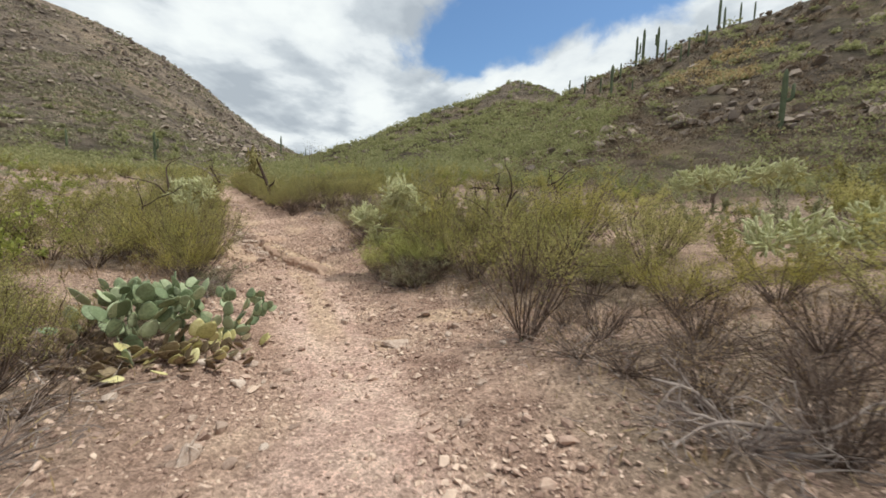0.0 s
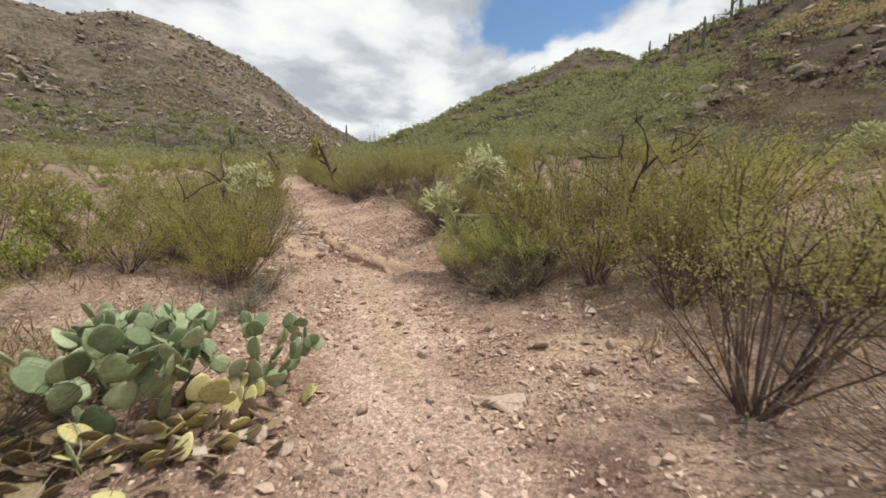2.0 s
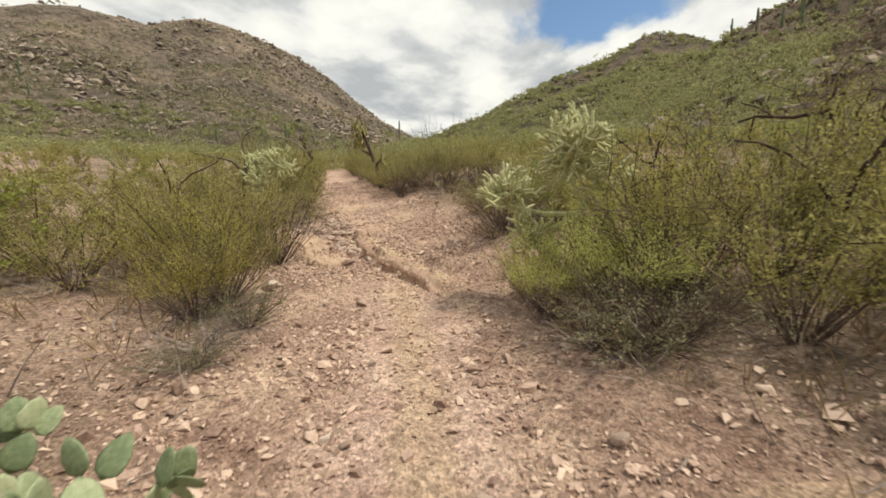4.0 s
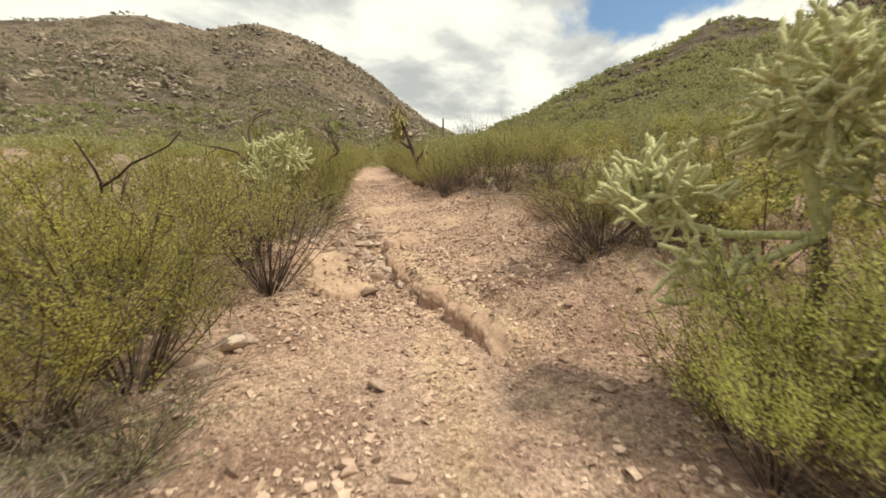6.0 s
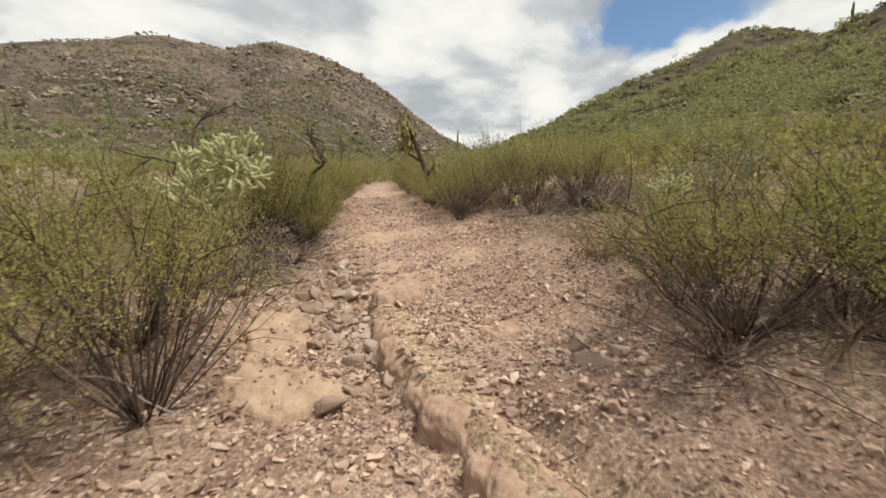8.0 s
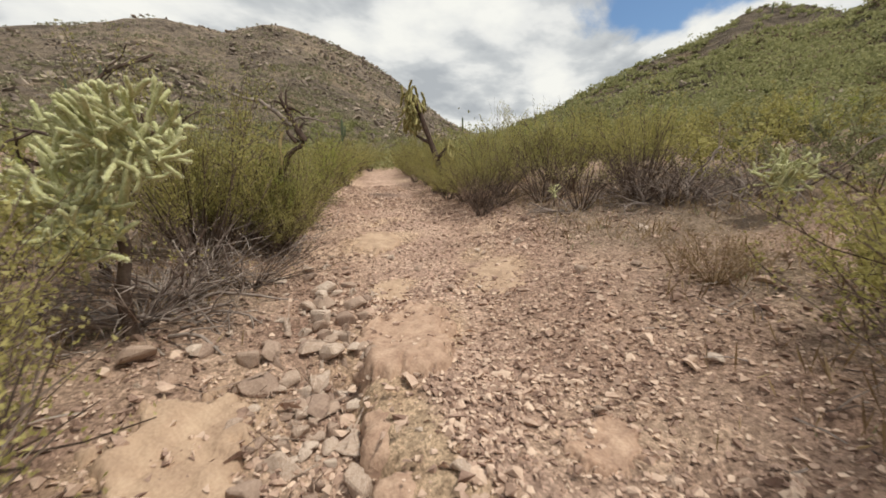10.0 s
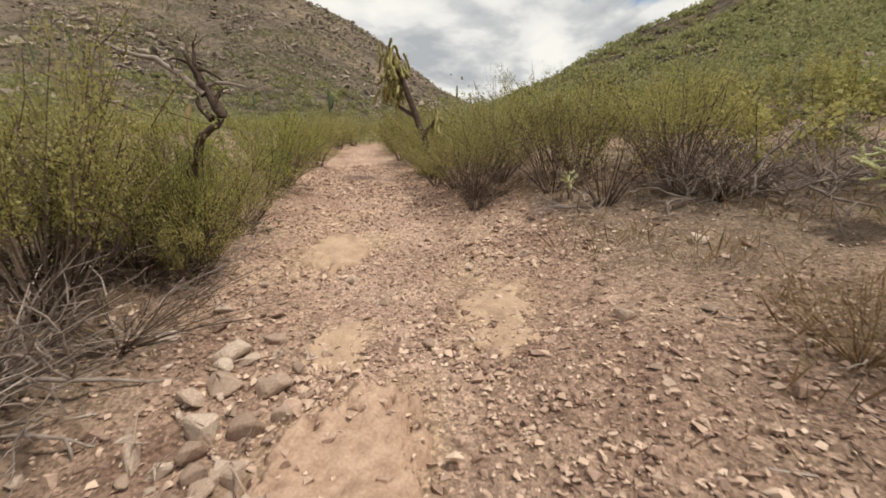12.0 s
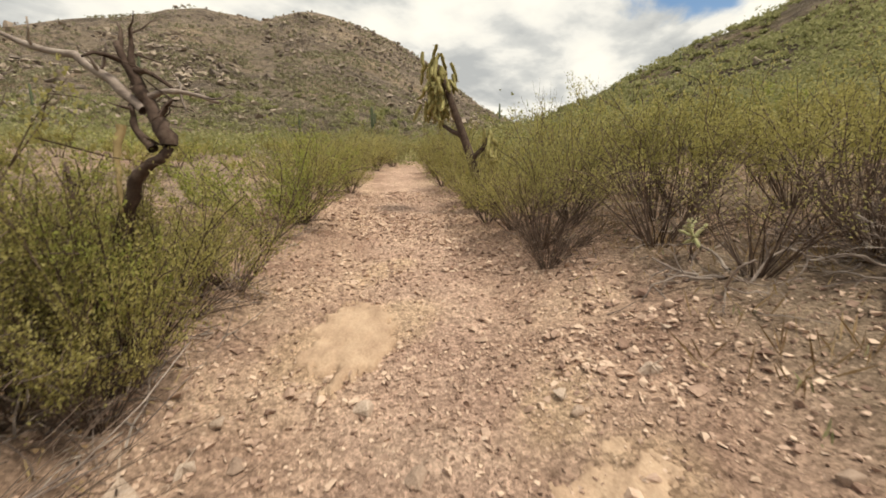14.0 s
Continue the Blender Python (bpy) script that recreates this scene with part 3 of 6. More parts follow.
def bush_meshes(seed, stems=40, tall=1.0, spread=0.75, leaves=3600, leaf=0.032, bare=0.2, leaf_mat=None, stem_mat=None, thick=0.007, twigs=4, flat=1.0, droop=0.0, clear=0.0):
    """A many-stemmed desert shrub, 1 m tall: fanning stems, twigs and small leaves."""
    rng = np.random.default_rng(seed)
    st, lf, tips = Soup(), Soup(), []
    crown = st if leaves else Soup()        # a leafless shrub has its twigs as a crown of their own
    for i in range(stems):
        a, tilt = rng.uniform(0, 2 * math.pi), spread * math.sqrt(rng.uniform(0.02, 1))
        way = (math.cos(a) * tilt, math.sin(a) * tilt, 1.0 * flat)
        ln = tall * rng.uniform(0.65, 1.05) * math.sqrt(1 + 0.35 * tilt * tilt)
        base = (math.cos(a) * 0.06 * rng.uniform(0, 1.4), math.sin(a) * 0.06 * rng.uniform(0, 1.4), -0.03)
        line = stem_line(rng, base, way, ln, 5, 0.11, 0.03 - droop)
        r = thick * rng.uniform(0.7, 1.3)
        st.tube(line, np.linspace(r, r * 0.3, 5), 3)
        for j in range(twigs):
            k = rng.uniform(max(bare, 0.15), 0.95) * 4
            p = line[int(k)] + (line[min(int(k) + 1, 4)] - line[int(k)]) * (k % 1)
            tw = (line[-1] - line[0]) / ln + rng.normal(size=3) * 0.6
            tl = stem_line(rng, p, tw, ln * rng.uniform(0.18, 0.42), 3, 0.25, 0.03 - droop)
            crown.tube(tl, np.linspace(r * 0.45, r * 0.2, 3), 3)
            tips.append(tl)
        tips.append(line[min(3, int(bare * 5 + 0.7)):])
    if leaves:
        per = max(1, leaves // len(tips))
        pts = []
        for tl in tips:
            k = rng.uniform(0, len(tl) - 1.001, per)
            i = k.astype(int)
            pts.append(tl[i] + (tl[i + 1] - tl[i]) * (k % 1)[:, None] + rng.normal(size=(per, 3)) * 0.026)
        pts = np.concatenate(pts)
        pts = pts[pts[:, 2] > clear * rng.uniform(0.6, 1.25, len(pts))]       # bare stalks below the crown
        lf.leaves(pts, rng, leaf, 0.7, plain=True)
    return st.mesh("branchwork", stem_mat or M_STEM), lf.mesh("foliage", leaf_mat or M_LEAF) if leaves else crown.mesh("crown", stem_mat or M_STEM)


BUSHES = {}


def bush(kind, x, y, tall, wide=None, turn=None, name="creosote_bush", label="", category="shrub", group="", sink=0.0):
    st, lf = BUSHES[kind]
    e = new(name)
    w = wide or tall
    e.matrix_world = pose(x, y, ground_z(x, y) - sink, 0, 0, turn if turn is not None else (x * 91 + y * 57) % 360) @ Matrix.Diagonal((w, w, tall, 1))
    part("branchwork", st, e)
    top = part("crown" if lf.name.startswith("crown") else "foliage", lf, e)
    top["kind"] = "stuff"
    return tagged(e, label, category, group)


def make_bush_kinds():
    B = BUSHES
    B["olive_a"] = bush_meshes(11, 30, leaves=6500, leaf=0.021, spread=0.95, bare=0.3, clear=0.28)
    B["olive_b"] = bush_meshes(12, 30, leaves=6500, leaf=0.021, spread=1.2, bare=0.25, clear=0.25)
    B["olive_c"] = bush_meshes(13, 30, leaves=5500, leaf=0.021, bare=0.5, spread=0.85, clear=0.42)
    B["fresh_a"] = bush_meshes(14, 30, leaves=6500, leaf=0.021, leaf_mat=M_LEAF_GREEN, spread=1.2, bare=0.2, clear=0.2)
    B["fresh_b"] = bush_meshes(15, 30, leaves=6000, leaf=0.021, leaf_mat=M_LEAF_GREEN, spread=0.9, bare=0.25, clear=0.25)
    B["grey_a"] = bush_meshes(16, 40, leaves=5000, leaf=0.02, leaf_mat=M_LEAF_GREY, spread=1.2, bare=0.15)
    B["fine_olive_a"] = bush_meshes(51, 44, leaves=17000, leaf=0.0145, spread=1.0, bare=0.3, twigs=6, clear=0.3)
    B["fine_olive_b"] = bush_meshes(52, 46, leaves=16000, leaf=0.0145, spread=1.1, bare=0.6, twigs=6, clear=0.66, thick=0.009)
    B["fine_fresh"] = bush_meshes(53, 44, leaves=17000, leaf=0.0145, spread=1.2, bare=0.3, leaf_mat=M_LEAF_BRIGHT, twigs=6, clear=0.38)
    B["fine_gold"] = bush_meshes(54, 40, leaves=15000, leaf=0.0145, spread=1.05, bare=0.3, leaf_mat=M_LEAF_GOLD, twigs=6, clear=0.33)
    B["dry_a"] = bush_meshes(17, 50, leaves=700, leaf_mat=M_LEAF_DRY, spread=1.0, bare=0.3)
    B["tan_a"] = bush_meshes(29, 100, leaves=1600, leaf=0.025, leaf_mat=M_LEAF_DRY, stem_mat=M_LEAF_DRY, spread=1.3, bare=0.3, thick=0.003, twigs=5)
    B["dry_b"] = bush_meshes(18, 55, leaves=0, spread=1.1, twigs=6, stem_mat=M_STEM)
    B["twiggy"] = bush_meshes(19, 30, leaves=11000, leaf=0.0145, spread=0.8, bare=0.6, twigs=6, thick=0.009, clear=0.72)
    B["sparse_twiggy"] = bush_meshes(30, 26, leaves=900, leaf=0.02, spread=0.8, bare=0.5, twigs=5, thick=0.008, clear=0.4)
    B["dead_a"] = bush_meshes(20, 42, leaves=0, spread=1.6, twigs=4, stem_mat=M_DEAD, droop=0.05, thick=0.009)
    B["dead_b"] = bush_meshes(25, 42, leaves=300, leaf_mat=M_LEAF_DRY, spread=1.9, twigs=4, stem_mat=M_STEM, droop=0.07, thick=0.008)
    B["ocotillo"] = bush_meshes(28, 14, leaves=200, leaf=0.012, leaf_mat=M_LEAF_GREY, spread=0.5, twigs=0, thick=0.005)
    B["mid_a"] = bush_meshes(22, 12, leaves=2300, leaf=0.038, twigs=2, spread=1.2, bare=0.2)
    B["mid_b"] = bush_meshes(23, 12, leaves=2300, leaf=0.038, twigs=2, leaf_mat=M_LEAF_GREEN, spread=1.25, bare=0.1)
    B["mid_c"] = bush_meshes(24, 12, leaves=2100, leaf=0.037, twigs=2, leaf_mat=M_LEAF_GREY, spread=1.25, bare=0.1)
    B["mid_d"] = bush_meshes(26, 14, leaves=2000, leaf=0.037, twigs=2, bare=0.5, spread=0.8)
    B["mid_e"] = bush_meshes(27, 22, leaves=200, leaf=0.06, twigs=4, leaf_mat=M_LEAF_DRY, spread=1.1)


make_bush_kinds()


def pad_mesh(seed, mat):
    """One flat oval cactus pad, 1 m tall, standing on its narrow end."""
    rng = np.random.default_rng(seed)
    rows, sides, v = 7, 12, [(0, 0, 0)]
    for i in range(1, rows):
        u = i / rows
        w = 0.40 * math.sin(math.pi * u ** 0.75) ** 0.62
        bend = 0.10 * (u - 0.5) ** 2
        for s in range(sides):
            a = 2 * math.pi * s / sides
            k = 1 + rng.normal() * 0.03
            v.append((w * math.cos(a) * k, 0.052 * math.sin(a) * min(1, w * 3) + bend, u))
    v.append((0, 0.02, 1.0))
    f = [(0, 1 + (s + 1) % sides, 1 + s) for s in range(sides)]
    for i in range(rows - 2):
        o = 1 + i * sides
        f += [(o + s, o + (s + 1) % sides, o + sides + (s + 1) % sides, o + sides + s) for s in range(sides)]
    o = 1 + (rows - 2) * sides
    f += [(o + s, o + (s + 1) % sides, len(v) - 1) for s in range(sides)]
    me = bpy.data.meshes.new("pad")
    me.from_pydata(v, [], f)
    me.polygons.foreach_set("use_smooth", np.ones(len(f), bool))
    me.materials.append(mat)
    return me


PADS = [pad_mesh(i, M_PAD) for i in range(3)]
PALE = [pad_mesh(9, M_PAD_PALE)]
WITHERED = [pad_mesh(10, M_PAD_DEAD)]


def prickly_pear(x, y, radius, tall, count, seed, pale=0.15, label=""):
    """A clump of pads growing out of one another's rims; towards the trail it dies back to yellow and brown pads."""
    rng = np.random.default_rng(seed)
    e = new("prickly_pear")
    e.location = (x, y, ground_z(x, y))
    made = 0

    def ground_at(px, py):
        return ground_z(x + px, y + py) - e.location.z

    def grow(m, size, limit, depth, old):
        nonlocal made
        u = rng.uniform()
        me, note = (PADS[made % 3], "") if u > old else (PALE[0], "yellowing old pad") if u > old * 0.5 else (WITHERED[0], "brown withered pad")
        p = part("pad" if not note.startswith("brown") else "withered_pad", me, e, note)
        p.matrix_local = m @ Matrix.Diagonal((size, size * rng.uniform(0.7, 1.0), size, 1))
        made += 1
        if depth == 0 or (m @ Vector((0, 0, size))).z > limit:
            return
        for i in range(rng.integers(1, 4)):
            b = rng.uniform(-1.0, 1.0)
            c = m @ Matrix.Translation((0.38 * size * math.sin(b), 0, size * (0.52 + 0.44 * math.cos(b)))) @ Matrix.Rotation(b * 0.8, 4, "Y") @ Matrix.Rotation(rng.uniform(-1.2, 1.2), 4, "Z") @ Matrix.Rotation(rng.normal() * 0.28, 4, "X")
            if made < count and (c @ Vector((0, 0, 1)) - c.translation).z > 0.25:
                grow(c, size * rng.uniform(0.82, 1.05), limit, depth - 1, old)

    while made < count:
        a, r = rng.uniform(0, 2 * math.pi), radius * math.sqrt(rng.uniform(0, 1))
        px, py = r * math.cos(a), r * math.sin(a)
        side = (0.75 * px - 0.65 * py) / radius      # towards the trail
        out = radians(rng.uniform(0, 34) * (0.3 + r / radius))
        old = pale * (2.0 if side > 0.42 else 0.03)
        limit = tall * (0.42 if side > 0.42 else 0.95 - 0.4 * (r / radius) ** 2)
        m = Matrix.Translation((px, py, ground_at(px, py) - 0.02)) @ Matrix.Rotation(a, 4, "Z") @ Matrix.Rotation(out * (1.6 if side > 0.42 else 1), 4, "Y") @ Matrix.Rotation(rng.uniform(-1.6, 1.6), 4, "Z")
        grow(m, rng.uniform(0.18, 0.25), limit - 0.16, 0 if side > 0.62 else 4, old)
    for i in range(count // 3):
        a = rng.normal() * 0.7 - 0.7
        r = radius * rng.uniform(0.5, 1.2)
        px, py, size = r * math.cos(a), r * math.sin(a), rng.uniform(0.13, 0.2)
        dry = rng.uniform() < 0.72
        p = part("withered_pad" if dry else "pad", WITHERED[0] if dry else PALE[0], e, "brown withered pad" if dry else "fallen yellow pad")
        p.matrix_local = Matrix.Translation((px, py, ground_at(px, py) + (0.02 if r > radius else rng.uniform(0, 0.1)))) @ Matrix.Rotation(a + rng.normal() * 0.9, 4, "Z") @ Matrix.Rotation(radians(rng.uniform(25, 86)), 4, "Y") @ Matrix.Rotation(1.57 + rng.normal() * 0.4, 4, "Z") @ Matrix.Diagonal((size, size, size, 1))
    for i in range(6):
        a, r = rng.uniform(0, 6.28), radius * rng.uniform(0.1, 0.4)
        trunk = Soup()
        trunk.tube(stem_line(rng, (r * math.cos(a), r * math.sin(a), ground_at(r * math.cos(a), r * math.sin(a)) - 0.05), (math.cos(a), math.sin(a), 1.2), tall * 0.35, 5, 0.08), np.linspace(0.035, 0.02, 5), 6)
        part("old_stem", trunk.mesh("old_stem", M_PAD_DEAD, True), e, "brown woody old pad stem")
    return tagged(e, label or "clump of grey-green prickly pear pads on stony soil", "cactus", "prickly pears")


def spiny_arms(rng, c, hr, joint, count, droop=0.0, spines=18):
    """A head of forking, knobbly cactus joints round c: the joints, and their coat of spines."""
    j, sp = Soup(), Soup()

    def grow(p, w, depth):
        ln = joint * rng.uniform(2.4, 4.0)
        l = stem_line(rng, p, w, ln, 7, 0.14, 0.04 - droop)
        r = joint * rng.uniform(0.30, 0.39) * (1 + 0.06 * depth)
        j.tube(l, r * np.array((0.75, 1.08, 0.86, 1.1, 0.88, 1.0, 0.5)), 5)
        k = rng.uniform(0, 5.99, spines); q = k.astype(int)
        out = rng.normal(size=(spines, 3)); out /= np.linalg.norm(out, axis=1)[:, None]
        sp.leaves(l[q] + (l[q + 1] - l[q]) * (k % 1)[:, None] + out * r * 0.7, rng, r * 1.25, 0.2, 0.0, out, True)
        if depth and np.linalg.norm(l[-1] - c) < hr * 0.9:
            for i in range(rng.integers(1, 4)):
                v = (l[-1] - l[-2]) / np.linalg.norm(l[-1] - l[-2]) + rng.normal(size=3) * 0.65
                grow(l[-1 - (i > 0) * rng.integers(0, 4)], v, depth - 1)
    for i in range(count):
        w = rng.normal(size=3); w[2] = w[2] * 0.7 + 0.4; w /= np.linalg.norm(w)
        grow(c + w * hr * rng.uniform(0.0, 0.3) - (0, 0, hr * 0.25), w, 3 if hr > 0.3 else 2)
    return j, sp


def cholla(x, y, tall, heads, seed, joint=0.05, label="", lean=(0, 0), spines=40):
    """A chain-fruit cholla: a dark trunk, forking arms and heads of spiny joints. heads: (dx, dy, z, radius)."""
    rng = np.random.default_rng(seed)
    e = new("cholla_cactus")
    e.location = (x, y, ground_z(x, y))
    tr = Soup()
    top = np.array((lean[0], lean[1], tall * 0.42))
    line = np.array([(0, 0, -0.05), top * 0.35 + rng.normal(size=3) * 0.02, top * 0.7 + rng.normal(size=3) * 0.02, top])
    girth = min(1.0, tall / 1.4)
    tr.tube(line, np.array((0.052, 0.045, 0.04, 0.034)) * girth, 7)
    part("trunk", tr.mesh("trunk", M_STEM, True), e)
    for hx, hy, hz, hr in heads:
        c = np.array((hx, hy, hz))
        mid = (top + c) / 2 + rng.normal(size=3) * 0.06
        a = Soup()
        a.tube([top, mid, c - (0, 0, hr * 0.25)], np.array((0.03, 0.027, 0.024)) * girth, 6)
        part("arm", a.mesh("arm", M_CHOLLA_JOINT, True), e, "pale thin woody arm")
        j, sp = spiny_arms(rng, c, hr, joint, max(7, int(26 * hr / 0.4)), 0.0, spines)
        head = part("head", j.mesh("head", M_CHOLLA_JOINT, True), e, "pale green knobbly spiny joints")
        coat = part("spine_coat", sp.mesh("spine_coat", M_CHOLLA), head, "straw-coloured spines")
        head["kind"] = coat["kind"] = "stuff"
    return tagged(e, label or "chain-fruit cholla with pale spiny heads on a dark trunk", "cactus", "chollas")


def branch_tree(e, rng, start, way, length, r, depth, sides, mat, name="branch", split=3, droop=0.0, wander=0.22):
    """A bare forking limb: the limb, and each of its side twigs as a part of the limb."""
    limb = None

    def grow(p, w, ln, rad, dep):
        nonlocal limb
        l = stem_line(rng, p, w, ln, 6, wander, -droop)
        s = Soup()
        s.tube(l, np.linspace(rad, rad * 0.5, 6), sides)
        if limb is None:
            limb = part(name, s.mesh(name, mat, True), e)
        else:
            part("twig", s.mesh("twig", mat, True), limb)
        if dep:
            for i in range(split):
                k = rng.integers(2, 6)
                grow(l[k], (l[k] - l[k - 1]) / np.linalg.norm(l[k] - l[k - 1]) + rng.normal(size=3) * 0.75, ln * rng.uniform(0.4, 0.7), rad * 0.5, dep - 1)
    grow(start, way, length, r, depth)
    return limb


def dead_tree(x, y, limbs, seed, name="dead_tree", label="", mat=None, depth=2, split=3, droop=0.0, wander=0.22, group=""):
    """limbs: (start z, way, length, radius)."""
    rng = np.random.default_rng(seed)
    e = new(name)
    e.location = (x, y, ground_z(x, y))
    for i, (start, way, ln, r) in enumerate(limbs):
        branch_tree(e, rng, start, way, ln, r, depth, 5, mat or M_DARKWOOD, "trunk" if i == 0 else "limb", split, droop, wander)
    return tagged(e, label or "bare dead tree with twisted dark limbs", "tree", group)


def leaning_snag(x, y):
    """A dying cholla that leans over the trail, its head hung with fruit chains."""
    rng = np.random.default_rng(77)
    e = new("leaning_cholla")
    e.location = (x, y, ground_z(x, y))
    t = Soup(); t.tube([(0, 0, -0.1), (-0.12, 0, 0.5), (-0.3, 0.02, 1.0), (-0.52, 0, 1.6), (-0.72, 0, 2.1), (-0.9, 0, 2.5)], (0.085, 0.08, 0.075, 0.065, 0.055, 0.045), 7)
    part("trunk", t.mesh("trunk", M_DARKWOOD, True), e)
    for p in (((-0.42, 0.0, 1.3), (-0.6, 0.0, 1.38), (-0.78, -0.03, 1.5)), ((-0.25, 0.0, 0.9), (-0.05, 0.05, 1.1), (0.02, 0.05, 1.25))):
        a = Soup(); a.tube(p, (0.055, 0.045, 0.035), 6)
        part("arm", a.mesh("arm", M_DARKWOOD, True), e)
    for c, n, r in (((-0.92, 0.0, 2.38), 60, 0.24), ((-0.9, 0, 1.9), 46, 0.2), ((0.02, 0.05, 1.2), 16, 0.13)):
        j, sp = Soup(), Soup()
        for i in range(n):
            s = np.array(c) + rng.normal(size=3) * r * (0.5, 0.5, 0.7)
            l = stem_line(rng, s, (rng.normal() * 0.35, rng.normal() * 0.35, -1), rng.uniform(0.15, 0.4), 5, 0.15)
            j.tube(l, (0.028, 0.034, 0.03, 0.034, 0.014), 5)
            k = rng.uniform(0, 3.99, 20); q = k.astype(int)
            sp.leaves(l[q] + (l[q + 1] - l[q]) * (k % 1)[:, None] + rng.normal(size=(20, 3)) * 0.016, rng, 0.04, 0.25, -0.2)
        head = part("hanging_head", j.mesh("hanging_head", M_CHOLLA_OLD, True), e, "drooping olive joints")
        coat = part("spine_coat", sp.mesh("spine_coat", M_STRAW), head)
        head["kind"] = coat["kind"] = "stuff"
    return tagged(e, "leaning half-dead cholla with drooping olive joints beside the trail", "cactus")


def weathered_tree(x, y):
    """The bare twisted tree by the trail, limb by limb."""
    e = new("dead_tree")
    e.location = (x, y, 0)
    g = ground_z(x, y)
    rng = np.random.default_rng(8)
    limbs = [
        ("trunk", M_DARKWOOD, 0.065, [(-0.12, -0.1, g - 0.1), (0.02, -0.05, 1.25), (0.2, 0.0, 1.68), (0.29, 0.05, 1.89), (0.45, 0.15, 2.08)]),
        ("limb", M_DARKWOOD, 0.05, [(0.45, 0.15, 2.08), (0.38, 0.14, 2.22), (0.3, 0.13, 2.34), (0.24, 0.12, 2.47), (0.15, 0.1, 2.66)]),
        ("limb", M_DEAD, 0.032, [(0.3, 0.12, 2.28), (0.16, 0.06, 2.42), (-0.06, -0.03, 2.59), (-0.31, -0.15, 2.65), (-0.53, -0.25, 2.78)]),
        ("limb", M_DEAD, 0.022, [(0.3, 0.13, 2.34), (0.4, 0.19, 2.39), (0.54, 0.26, 2.37), (0.68, 0.33, 2.31)]),
        ("limb", M_DARKWOOD, 0.022, [(0.23, 0.12, 2.46), (0.22, 0.13, 2.6), (0.21, 0.15, 2.74)]),
        ("limb", M_DARKWOOD, 0.02, [(0.25, 0.13, 2.5), (0.32, 0.16, 2.49), (0.44, 0.21, 2.4)]),
        ("bleached_limb", M_STRAW, 0.024, [(0.2, 0.04, 2.2), (0.19, 0.0, 2.05), (0.22, -0.02, 1.9), (0.24, -0.04, 1.7)]),
        ("limb", M_DARKWOOD, 0.024, [(0.42, 0.14, 2.1), (0.4, 0.16, 2.26), (0.46, 0.19, 2.33)]),
        ("limb", M_DARKWOOD, 0.028, [(0.38, 0.1, 2.06), (0.27, 0.07, 2.17), (0.24, 0.08, 2.32)]),
        ("limb", M_DARKWOOD, 0.026, [(0.05, -0.05, 1.35), (-0.12, -0.12, 1.7), (-0.2, -0.1, 2.0)])]
    for name, mat, r, pts in limbs:
        s, p = Soup(), np.array(pts)
        fine = np.array([[np.interp(q, range(len(p)), p[:, i]) for i in range(3)] for q in np.linspace(0, len(p) - 1, 3 * len(p))])
        fine[1:] += rng.normal(size=(len(fine) - 1, 3)) * r * 0.14
        s.tube(fine, np.linspace(r, r * 0.4, len(fine)) * rng.uniform(0.85, 1.15, len(fine)), 7)
        for i in range(4 if name == "limb" else 0):
            k = rng.integers(len(fine) // 3, len(fine))
            s.tube(stem_line(rng, fine[k], rng.normal(size=3) + (0, 0, 0.5), rng.uniform(0.08, 0.25), 4, 0.3), np.linspace(r * 0.35, r * 0.12, 4), 4)
        part(name, s.mesh(name, mat, True), e, "sun-bleached bare limb" if mat is not M_DARKWOOD else "")
    return tagged(e, "bare dead tree with twisted weathered limbs beside the trail", "tree")


